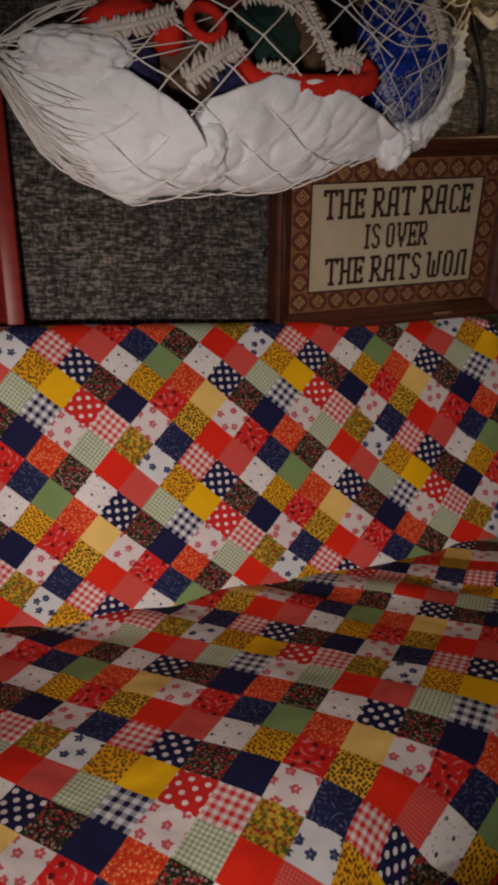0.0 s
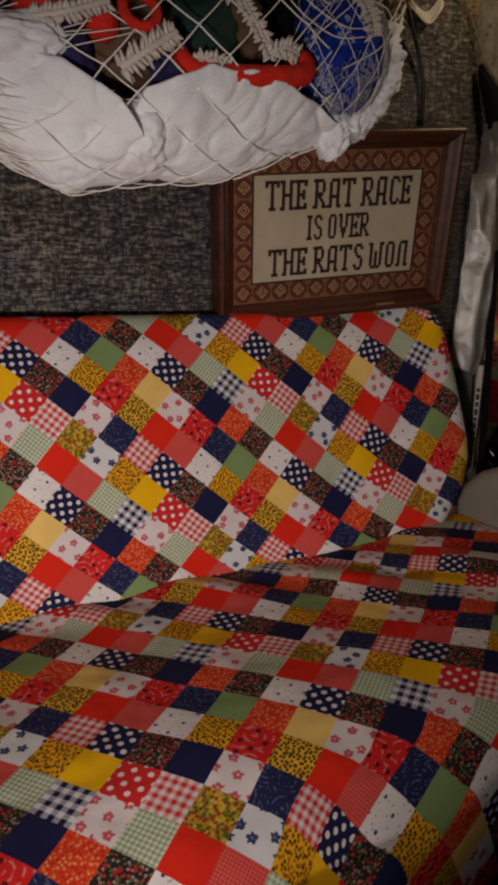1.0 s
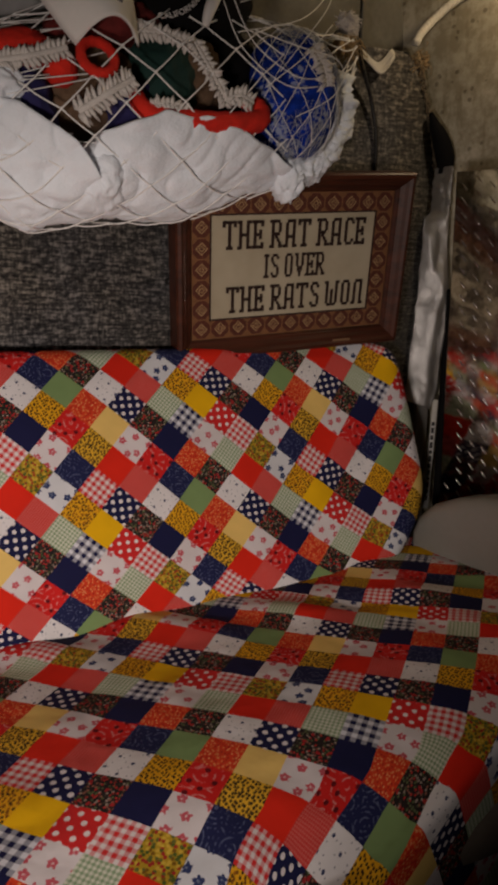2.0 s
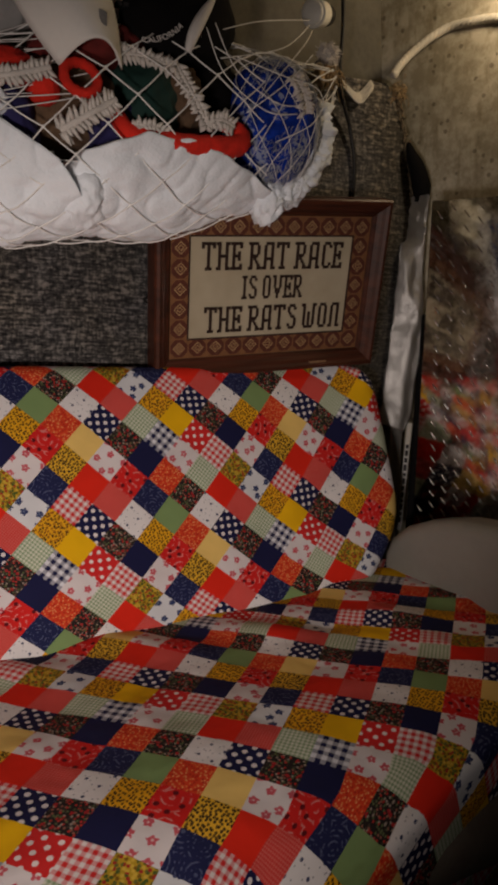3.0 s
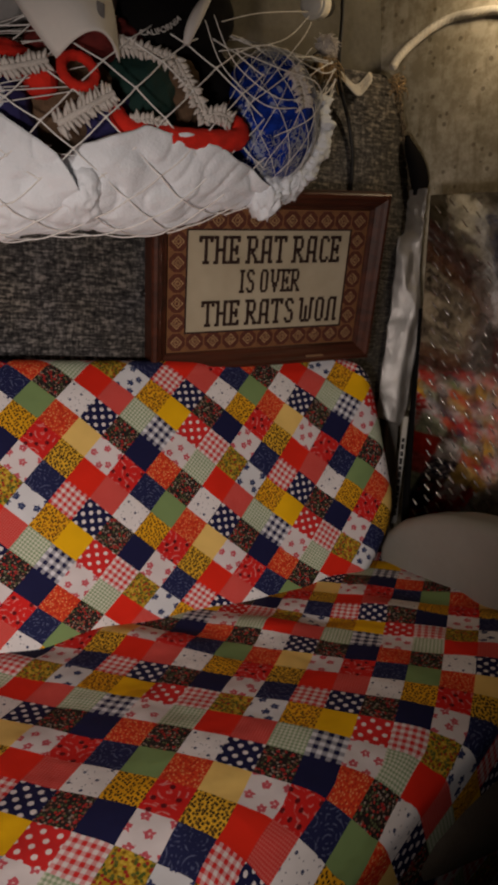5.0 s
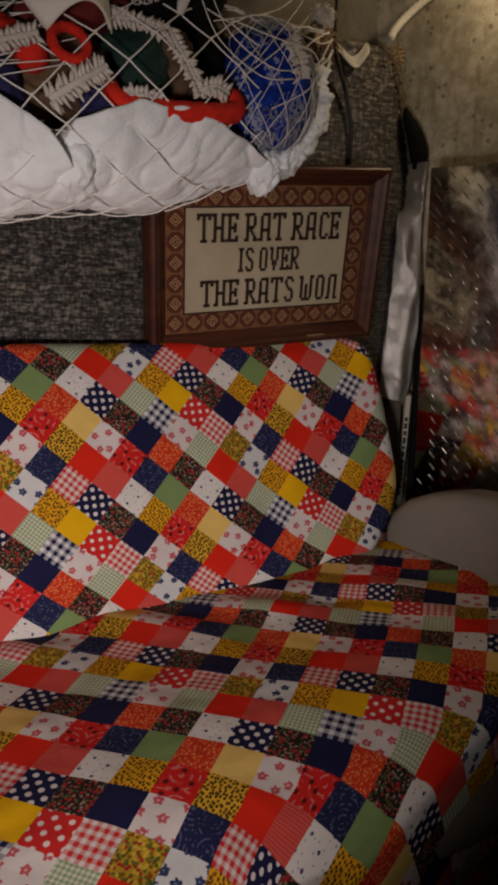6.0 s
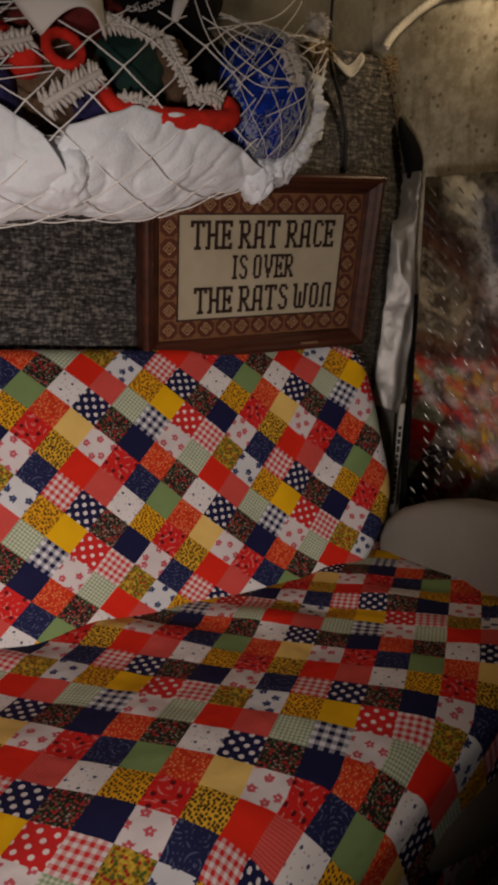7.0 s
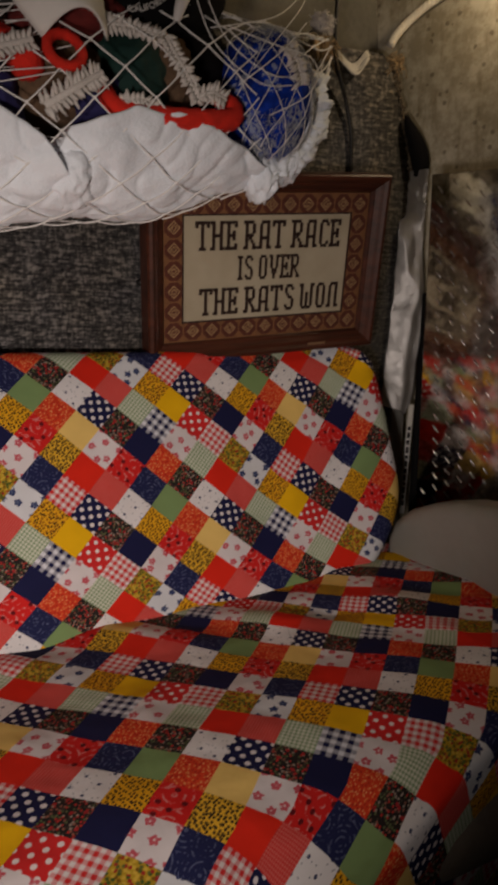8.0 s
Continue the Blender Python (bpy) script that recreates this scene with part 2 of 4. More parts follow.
BATTING = plain("white_batting", (0.82, 0.87, 0.93), 0.95, vary=0.06, scale=22, bump=0.45, dist=0.003, spec=0.05, Sheen_Weight=0.25)
CORD = plain("white_net_cord", (0.86, 0.85, 0.83), 0.8, vary=0.18, scale=60)
FILAMENT = plain("grey_filament", (0.42, 0.44, 0.47), 0.7, vary=0.3, scale=60)
ROPE = plain("white_rope", (0.60, 0.57, 0.50), 0.85, vary=0.2, scale=40)
BINDING = plain("brown_grey_binding", (0.15, 0.115, 0.075), 0.9, vary=0.5, scale=90)
TAN = plain("tan_twine", (0.36, 0.25, 0.13), 0.9, vary=0.35, scale=60)
RED_FELT = plain("red_felt", (0.68, 0.022, 0.010), 0.9, vary=0.3, scale=60, bump=0.6)
DARKRED = plain("dark_red_knit", (0.16, 0.018, 0.016), 0.9, vary=0.35, scale=70, bump=0.6)
GREEN_FELT = plain("dark_green_velvet", (0.005, 0.032, 0.026), 0.85, vary=0.3, scale=40)
NAVY_FELT = plain("navy_velvet", (0.018, 0.016, 0.085), 0.85, vary=0.3, scale=40)
BROWN = plain("brown_plush", (0.14, 0.085, 0.05), 0.95, vary=0.4, scale=70, bump=0.7)
FLEECE = plain("white_chenille", (0.66, 0.62, 0.58), 0.95, vary=0.15, scale=60, bump=0.5)
WHITE_CAP = plain("white_cotton_twill", (0.80, 0.78, 0.74), 0.75, vary=0.06, scale=12)
BLACK_CLOTH = plain("black_cloth", (0.006, 0.0055, 0.006), 0.9, vary=0.3, scale=30, spec=0.1)
BLACK_RUBBER = plain("black_rubber", (0.014, 0.013, 0.013), 0.5, vary=0.2)
INK = plain("black_ink", (0.02, 0.018, 0.02), 0.7, vary=0.1)
WHITE_PRINT = plain("white_embroidery", (0.68, 0.66, 0.64), 0.8, vary=0.06)
WHITE_PLASTIC = plain("white_plastic", (0.78, 0.76, 0.70), 0.4, vary=0.08)
GREY_TAG = plain("grey_tag", (0.22, 0.22, 0.24), 0.7, vary=0.3, scale=90)


def linen_material():
    n = Net("cross_stitch_linen")
    x = n.xyz(n.obj())
    s = n.math("MULTIPLY", n.math("SINE", n.math("MULTIPLY", x[0], 2400.0)), n.math("SINE", n.math("MULTIPLY", x[2], 2400.0)))
    col = n.ramp(n.noise(n.obj(), 9.0, 3.0), [(0.3, (0.37, 0.32, 0.22)), (0.7, (0.46, 0.405, 0.295))])
    return n.done(col, 0.9, 0.0, n.bump(s, 0.3, 0.0008), 0.2)


LINEN = linen_material()
STITCH_RUST = plain("rust_stitching", (0.095, 0.026, 0.014), 0.9, vary=0.3, scale=120, bump=0.5)
STITCH_GOLD = plain("ochre_stitching", (0.20, 0.090, 0.036), 0.9, vary=0.3, scale=120, bump=0.5)
STITCH_LIGHT = plain("pale_gold_stitching", (0.42, 0.27, 0.13), 0.9, vary=0.25, scale=120, bump=0.5)
STITCH_DARK = plain("dark_brown_stitching", (0.030, 0.014, 0.010), 0.9, vary=0.3, scale=120)


def wool_material():
    n = Net("blue_snowflake_wool")
    pos = n.obj()
    rib = n.math("SINE", n.math("MULTIPLY", n.xyz(pos)[2], 900.0))
    col = n.ramp(n.noise(pos, 45.0, 3.0), [(0.3, (0.004, 0.012, 0.10)), (0.7, (0.010, 0.045, 0.40))])
    flake = n.noise(pos, 22.0, 2.0)
    arms = n.noise(pos, 130.0, 2.0)
    on = n.math("MULTIPLY", n.math("GREATER_THAN", flake, 0.53), n.math("GREATER_THAN", arms, 0.50))
    col = n.mix(n.math("MULTIPLY", on, 0.6), col, (0.42, 0.47, 0.55))
    return n.done(col, 0.95, 0.0, n.bump(n.math("ADD", n.math("MULTIPLY", rib, 0.15), n.noise(pos, 160.0)), 0.5, 0.002), 0.1)


WOOL = wool_material()

# ---------------------------------------------------------------- mesh helpers


def finish(bm, name, material, smooth=True):
    me = bpy.data.meshes.new(name)
    bm.normal_update()
    bm.to_mesh(me)
    bm.free()
    for m in material if isinstance(material, (list, tuple)) else [material]:
        me.materials.append(m)
    if smooth:
        for f in me.polygons:
            f.use_smooth = True
    return me


def part(name, bm, material, parent, label="", smooth=True):
    ob = new(name, finish(bm, name, material, smooth))
    ob.parent = parent
    if label:
        ob["label"] = label
    return ob


def thing(name, bm, material, label, category, smooth=True, **tags):
    return tagged(new(name, finish(bm, name, material, smooth)), label, category, **tags)


def box(bm, lo, hi, bevel=0.0, segs=2, m=None):
    lo, hi = Vector(lo), Vector(hi)
    mid, size = (lo + hi) / 2, hi - lo
    got = bmesh.ops.create_cube(bm, size=1.0, matrix=Matrix.Translation(mid) @ Matrix.Diagonal((*size, 1)))
    verts = got["verts"]
    if bevel:
        edges = list({e for v in verts for e in v.link_edges})
        out = bmesh.ops.bevel(bm, geom=edges, offset=bevel, segments=segs, affect="EDGES", profile=0.5)
        verts = list({v for f in out["faces"] for v in f.verts} | {v for v in verts if v.is_valid})
    if m is not None:
        bmesh.ops.transform(bm, matrix=m, verts=verts)
    return bm


def tube(bm, pts, radius, sides=6, cap=True):
    """A tube along points; radius is a number or a function of 0..1."""
    pts = [Vector(p) for p in pts]
    rings = []
    last = None
    for k, p in enumerate(pts):
        d = (pts[min(k + 1, len(pts) - 1)] - pts[max(k - 1, 0)]).normalized()
        ref = last if last is not None else (Vector((0, 0, 1)) if abs(d.z) < 0.9 else Vector((1, 0, 0)))
        a = (ref - d * ref.dot(d)).normalized()
        last = a
        b = d.cross(a)
        r = radius(k / (len(pts) - 1)) if callable(radius) else radius
        rings.append([bm.verts.new(p + r * (math.cos(2 * math.pi * s / sides) * a + math.sin(2 * math.pi * s / sides) * b)) for s in range(sides)])
    for r0, r1 in zip(rings, rings[1:]):
        for s in range(sides):
            bm.faces.new((r0[s], r0[(s + 1) % sides], r1[(s + 1) % sides], r1[s]))
    if cap:
        bm.faces.new(rings[0][::-1])
        bm.faces.new(rings[-1])
    return bm


def spline(pts, n=24):
    """Catmull-Rom through the points."""
    pts = [Vector(p) for p in pts]
    out = []
    for k in range(n + 1):
        s = k / n * (len(pts) - 1)
        i = min(int(s), len(pts) - 2)
        t = s - i
        p0, p1, p2, p3 = pts[max(i - 1, 0)], pts[i], pts[i + 1], pts[min(i + 2, len(pts) - 1)]
        out.append(0.5 * ((2 * p1) + (p2 - p0) * t + (2 * p0 - 5 * p1 + 4 * p2 - p3) * t * t + (3 * p1 - p0 - 3 * p2 + p3) * t ** 3))
    return out


def lump(bm, centre, radii, amp=0.12, freq=3.0, seed=0.0, ridged=0.0, level=4, rot=None):
    """A soft, uneven lump of cloth or stuffing."""
    got = bmesh.ops.create_icosphere(bm, subdivisions=level, radius=1.0)
    m = rot.to_3x3() if rot is not None else Matrix.Identity(3)
    for v in got["verts"]:
        d = v.co.normalized()
        k = noise.fractal(d * freq + Vector((seed, seed * 0.7, -seed)), 1.0, 2.0, 4)
        fold = 1 - abs(noise.noise(d * freq * 1.7 + Vector((seed * 3, 1, seed)))) * 2
        s = 1 + amp * k + ridged * fold
        v.co = Vector(centre) + m @ Vector((d.x * radii[0] * s, d.y * radii[1] * s, d.z * radii[2] * s))
    return bm


def fringe(bm, pts, width, tooth, step=0.0062, up=Vector((0, -1, 0)), n=40):
    """A chenille trim: a core with rows of soft pointed loops on both sides."""
    line = spline(pts, n)
    tube(bm, line, width * 0.38, 6)
    total = sum((b - a).length for a, b in zip(line, line[1:]))
    count = max(4, int(total / step))
    for k in range(count):
        i = min(int(k / count * n), n - 1)
        p = line[i].lerp(line[i + 1], k / count * n - i)
        d = (line[i + 1] - line[i]).normalized()
        side = d.cross(up).normalized()
        for sgn in (-1, 1):
            for lift in (-0.25, 0.35):
                L = tooth * random.uniform(0.6, 1.35)
                way = (side * sgn + d * random.uniform(-0.2, 0.7) + up * (lift + random.uniform(-0.45, 0.45))).normalized()
                q = p + side * sgn * width * 0.3
                tube(bm, [q, q + way * L * 0.55, q + way * L], lambda s: step * 0.66 * (1 - 0.75 * s * s), 4)
    return bm


# ---------------------------------------------------------------- setting
WALL_Y = 1.264


def setting():
    bm = box(bmesh.new(), (-2.2, -1.8, -0.06), (2.4, 1.5, 0.0))
    thing("floor", bm, FLOOR_MAT, "dark worn floor under the bench", "floor", False, kind="structure")
    bm = box(bmesh.new(), (-2.2, -1.8, 2.02), (2.4, 1.5, 2.08))
    thing("ceiling", bm, CEILING_MAT, "dull painted ceiling above the bench", "ceiling", False, kind="structure")
    for name, lo, hi, mat in (("wall_north", (-2.2, 1.36, 0), (2.4, 1.44, 2.02), LINING_BROWN), ("wall_south", (-2.2, -1.8, 0), (2.4, -1.72, 2.02), LINING_DARK),
                              ("wall_west", (-2.2, -1.72, 0), (-2.12, 1.36, 2.02), LINING_DARK)):
        thing(name, box(bmesh.new(), lo, hi), mat, "plain lining of the little room", "wall", False, kind="structure")
    # the side wall opens a little away from the bench
    m = SIDE
    bm = box(bmesh.new(), (0.006, -2.9, 0), (0.08, 0.12, 2.06), m=m)
    thing("wall_east", bm, PLASTER, "stained cream wall lining with dark specks", "wall", False, kind="structure")


SIDE = pose(1.155, 1.305, 0.95, 0, 0, 20.0) @ pose(0, 0, 0, 0, -5.0, 0) @ pose(0, 0, -0.95)


PLATE = pose(1.026, 1.08, 0.95, 0, 0, 30.0) @ pose(0, 0, 0, 0, -8.0, 0) @ pose(0, 0, -0.95)
PLATE_TOP = 1.246


def plate_edge(z):
    """The sheet's far edge is cut on the slant."""
    return 0.040 - 0.036 * z


def tread_plate():
    """A sheet of tread plate on the side wall, with its raised lozenges."""
    root = tagged(new("tread_plate"), "shiny metal tread plate fixed to the side wall", "metal sheet")
    root.matrix_world = PLATE
    bm = box(bmesh.new(), (-0.002, -1.3, 0.0), (0.025, 0.0, PLATE_TOP), 0.0015, 1)
    for v in bm.verts:
        if v.co.y > -0.1:
            v.co.y += plate_edge(v.co.z)
    part("sheet", bm, STEEL, root)
    bm = bmesh.new()
    n = 8
    top = []
    rim = []
    for k in range(n):
        a = 2 * math.pi * k / n
        x, y = math.cos(a), math.sin(a)
        rim.append(bm.verts.new((-0.002, 0.0014 * y, 0.0100 * x)))
        top.append(bm.verts.new((-0.0036, 0.0005 * y, 0.0078 * x)))
    for k in range(n):
        bm.faces.new((rim[k], rim[(k + 1) % n], top[(k + 1) % n], top[k]))
    bm.faces.new(top)
    bmesh.ops.recalc_face_normals(bm, faces=bm.faces[:])
    # paler metal than the sheet, so part of the glint is in the colour
    me = finish(bm, "lozenge", plain("glint_tread_metal", (0.82, 0.80, 0.77), 0.24, 1.0, vary=0.15, scale=40, bump=0.1))
    rest = []
    pitch = 0.0262
    made = 0
    for r in range(50):
        for c in range(60):
            y = 0.084 - c * pitch
            z = 0.275 + (r + 0.5 * (c % 2)) * pitch
            # only the slant that glints is built; the crossing one is left out
            turn = -36
            if z > PLATE_TOP - 0.012 or y < -1.25 or y > plate_edge(z) - 0.012:
                continue
            if y > -0.30 and z > 0.60 and made < 300:
                ob = new("lozenge", me)
                ob.parent = root
                ob.matrix_basis = pose(0, y, z, turn, 0, 0)
                made += 1
            else:
                rest.append((y, z, turn))
    verts, faces = [], []
    base = [tuple(v.co) for v in me.vertices]
    polys = [tuple(p.vertices) for p in me.polygons]
    for y, z, turn in rest:
        m = pose(0, y, z, turn, 0, 0)
        o = len(verts)
        verts += [tuple(m @ Vector(v)) for v in base]
        faces += [tuple(i + o for i in p) for p in polys]
    far = bpy.data.meshes.new("lozenge_field")
    far.from_pydata(verts, [], faces)
    far.materials.append(me.materials[0])
    ob = new("lozenge_field", far)
    ob.parent = root
    ob["kind"] = "stuff"


def tweed_panel():
    """The upholstered board behind the bench; its edge leans at the top."""
    root = tagged(new("tweed_panel"), "grey flecked tweed upholstered board behind the bench", "wall panel")
    bm = bmesh.new()
    outline = [(-1.6, 0.30), (1.128, 0.30), (1.130, 0.95), (1.131, 1.24), (1.122, 1.30), (1.092, 1.405), (1.060, 1.503), (1.03, 1.522), (0.6, 1.50), (-1.6, 1.49)]
    front = [bm.verts.new((x, WALL_Y, z)) for x, z in outline]
    backv = [bm.verts.new((x, WALL_Y + 0.035, z)) for x, z in outline]
    bm.faces.new(front)
    bm.faces.new(backv[::-1])
    for k in range(len(outline)):
        j = (k + 1) % len(outline)
        bm.faces.new((front[j], front[k], backv[k], backv[j]))
    bmesh.ops.recalc_face_normals(bm, faces=bm.faces[:])
    bmesh.ops.bevel(bm, geom=[e for e in bm.edges if all(v in front for v in e.verts)], offset=0.008, segments=3, affect="EDGES")
    part("tweed_cover", bm, TWEED, root)
    # frayed binding along the slanting edge, in short uneven tufts
    line = spline([(1.128, WALL_Y, 1.24), (1.118, WALL_Y, 1.30), (1.088, WALL_Y, 1.405), (1.058, WALL_Y, 1.500)], 40)
    bm = bmesh.new()
    rng = random.Random(5)
    for k, p in enumerate(line[:-1]):
        for f in range(5):
            q = p + Vector((rng.uniform(-0.012, 0.003), rng.uniform(-0.004, 0.001), rng.uniform(-0.004, 0.004)))
            e = q + Vector((rng.uniform(-0.006, 0.006), rng.uniform(-0.004, 0.0), rng.uniform(0.004, 0.013)))
            tube(bm, [q, (q + e) / 2 + Vector((0, -0.002, 0)), e], 0.0011, 4)
    part("edge_binding", bm, BINDING, root, "frayed brown edge binding")
    bm = bmesh.new()
    for k in range(70):
        p = Vector((1.058, WALL_Y - 0.004, 1.503)) + Vector((rng.gauss(0, 0.010), rng.uniform(-0.004, 0.008), rng.gauss(0, 0.012)))
        a = rng.uniform(0, 6.28)
        tube(bm, [p, p + Vector((math.cos(a) * 0.008, -0.004, math.sin(a) * 0.008)), p + Vector((math.cos(a) * 0.016, 0.002, math.sin(a) * 0.016 - 0.006))], 0.0009, 4)
    part("frayed_corner", bm, TAN, root, "tuft of frayed tan threads at the corner")


def foil_board():
    """A foil-faced foam board standing on edge in the corner."""
    root = tagged(new("foam_board"), "foil-faced foam insulation board standing in the corner", "insulation board")
    bm = bmesh.new()
    rows, cols = 110, 16
    grid = []
    for r in range(rows + 1):
        k0 = r / rows
        z0 = 0.780 + (1.290 - 0.780) * k0
        left = float(np.interp(z0, [0.78, 0.833, 0.93, 1.036, 1.158, 1.180, 1.20, 1.29], [1.042, 1.052, 1.061, 1.072, 1.071, 1.078, 1.096, 1.100])) + 0.0025 * noise.noise(Vector((z0 * 34, 0, 0)))
        right = float(np.interp(z0, [0.78, 0.83, 1.013, 1.163, 1.29], [1.092, 1.111, 1.125, 1.115, 1.113])) + 0.0025 * noise.noise(Vector((z0 * 34, 9, 0)))
        line = []
        for c in range(cols + 1):
            k = c / cols
            x = left + (right - left) * k
            y = 1.243 - 0.040 * k - 0.006 * math.sin(math.pi * k)
            # slack pillows between sharp cross creases, tighter crumples at the top
            w = z0 * 11.0 + 1.6 * k + 0.6 * noise.noise(Vector((k * 2, z0 * 9, 5)))
            y += 0.0055 * abs(math.sin(w)) ** 0.7 + 0.006 * noise.noise(Vector((k * 2.5, z0 * 12, 3)))
            y += 0.0018 * abs(noise.noise(Vector((k * 4 + z0 * 20, z0 * 40, 8)))) + 0.006 * clamp((z0 - 1.16) / 0.05, 0, 1) * noise.noise(Vector((k * 3 + z0 * 30, z0 * 75, 2)))
            line.append(bm.verts.new((x, y, z0 - 0.020 * k * (1 - k0))))
        grid.append(line)
    for r in range(rows):
        for c in range(cols):
            bm.faces.new((grid[r][c], grid[r][c + 1], grid[r + 1][c + 1], grid[r + 1][c]))
    bmesh.ops.solidify(bm, geom=bm.faces[:], thickness=0.0015)
    part("foil_facing", bm, FOIL, root, "crinkled silver foil")
    # black strip added for the shade in the gap between board and plate
    part("gap_shade", box(bmesh.new(), (1.120, 1.198, 0.0), (1.148, 1.214, 1.03), 0.002, 1), BLACK_CLOTH, root, "black strip added as the shade in the gap beside the plate")
    bm = box(bmesh.new(), (1.086, 1.247, 0.02), (1.122, 1.262, 1.19), 0.004)
    part("foam_core", bm, plain("dull_foil_edge", (0.30, 0.29, 0.27), 0.45, 0.5), root, "dull foil-wrapped edge")
    # the printed strip down its edge, lettering as plain bars
    m = Matrix.Translation((1.106, 1.222, 0.69)) @ pose(0, 0, 0, 0, 2.0, -38)
    strip = box(bmesh.new(), (0.001, -0.002, -0.17), (0.013, 0.0, 0.09), m=m)
    st = part("printed_strip", strip, plain("white_print_film", (0.55, 0.55, 0.53), 0.4, vary=0.1), root, "white printed edge strip")
    bm = bmesh.new()
    z = -0.15
    for h in (0.012, 0.009, 0.014, 0.006, 0.013, 0.010, 0.014, 0.008, 0.015, 0.011, 0.013, 0.009):
        box(bm, (0.003, -0.0045, z), (0.010, -0.003, z + h), m=m)
        z += h + 0.005
    part("print_bars", bm, INK, st, "", False)


# ---------------------------------------------------------------- the quilt
BACK = dict(o=[0.4744, 1.106, 0.6848], p=[0.9995, 0.0306, 0.0075], q=[-0.0178, 0.3542, 0.935], n=[0.026, -0.9347, 0.3545],
    h=[-0.0118, -0.0109, -0.0292, -0.0239, -0.0137, 0.0031, -0.0025, 0.0087, 0.0042, -0.0051, 0.0201, -0.0337, 0.0114, -0.0051, -0.0194, -0.0026, 0.0114, 0.0023],
    du=[0.0062, -0.0023, 0.0046, 0.0136, 0.0001, -0.0043, -0.0037], dv=[0.0145, -0.0349, 0.0025, -0.0016, 0.0086, 0.0011, 0.0067], c=(9, 3), d=5)
SEAT = dict(o=[0.3217, 0.7323, 0.4781], p=[0.9992, -0.0182, 0.0359], q=[0.02, 0.9985, -0.0506], n=[-0.035, 0.0512, 0.9981],
    h=[-0.0154, 0.0609, -0.0217, -0.0048, -0.0051, 0.0349, 0.0014, -0.0016, 0.0106, 0.0045, -0.0005, 0.0025],
    du=[-0.0048, 0.0054, 0.0125, 0.0015, -0.0032, -0.0074, -0.0112], dv=[0.0196, -0.018, -0.0099, 0.0134, -0.0044, 0.0022, -0.0065], c=(3, 4), d=4)
PATCH = 0.05


def clamp(x, lo, hi):
    return max(lo, min(hi, x))


def relief(s, p, q):
    """Height over the sheet's mean plane, and the cloth's drift along it."""
    a, b = p / 0.35, q / 0.35
    t2 = [a ** i * b ** j for i in range(s["d"] + 1) for j in range(s["d"] + 1 - i) if i + j >= 2]
    t3 = [a ** i * b ** j for i in range(4) for j in range(4 - i) if i + j >= 2]
    return sum(x * y for x, y in zip(t2, s["h"])), sum(x * y for x, y in zip(t3, s["du"])), sum(x * y for x, y in zip(t3, s["dv"]))


def roll(e, r, most=2.4):
    """Along and down for a cloth that runs e past an edge of radius r."""
    if e <= 0:
        return 0.0, 0.0
    k = min(e / r, most)
    rest = max(0.0, e - r * most)
    return r * math.sin(k) + rest * math.cos(most), r * (1 - math.cos(k)) + rest * math.sin(most)


def sheet_point(s, u, v, limits, edges):
    p = (u - s["c"][0] + v - s["c"][1]) * math.sqrt(0.5) * PATCH
    q = (v - s["c"][1] - u + s["c"][0]) * math.sqrt(0.5) * PATCH
    p0, p1, q0, q1 = limits
    pe, qe, qf, pr, qr = edges(p, q)
    pc, qc = min(p, pe), max(min(q, qe), qf)
    pm = clamp(pc, p0, p1)
    h, du, dv = relief(s, pm, clamp(qc, q0, q1(pm)))
    ap, dp = roll(p - pe, pr, 1.5)
    aq, dq = roll(q - qe, qr)
    af, df = roll(qf - q, qr, 1.5)
    if s is SEAT:
        # the cloth is dragged sideways where it goes over the front
        over = max(0.0, -0.20 - q) * clamp((p + 0.06) / 0.12, 0.0, 1.0)
        du, dv = du - 0.42 * over, dv + 0.10 * over
    w = Vector((u * 0.9, v * 0.9, 4.0))
    h += 0.0032 * noise.fractal(w * 0.6, 1.0, 2.0, 3)
    if s is SEAT:
        # soft folds where the seat cloth is tucked in
        h += 0.006 * math.sin(p * 34.0 + q * 26.0) * math.exp(-((q - 0.27 + 0.25 * max(p, 0.0)) / 0.05) ** 2)
    else:
        # pulled wrinkles towards the end of the back
        h += 0.0035 * math.sin(p * 44.0 - q * 52.0) * math.exp(-((p - 0.34) / 0.13) ** 2 - ((q - 0.02) / 0.16) ** 2)
    return Vector(s["o"]) + Vector(s["p"]) * (pc + du + ap) + Vector(s["q"]) * (qc + dv + aq - af) + Vector(s["n"]) * (h - dp - dq - df)


BACK_LIMITS = (-0.50, 0.50, -0.24, lambda p: 0.26)
SEAT_LIMITS = (-0.38, 0.50, -0.30, lambda p: 0.345 - 0.36 * (clamp(p, -0.2, 0.5) + 0.2))


def back_edges(p, q):
    return 0.474 - 4.0 * max(0.0, -0.07 - q) ** 2, 0.224 - 1.7 * max(0.0, min(p, 0.5) - 0.3) ** 2, -9.0, 0.04, 0.035


def seat_edges(p, q):
    return 9.0, 9.0, min(-0.15, -0.32 + 0.43 * max(0.0, p - 0.10)), 0.06, 0.022


def back_point(u, v):
    return sheet_point(BACK, u, v, BACK_LIMITS, back_edges)


def seat_point(u, v):
    return sheet_point(SEAT, u, v, SEAT_LIMITS, seat_edges)


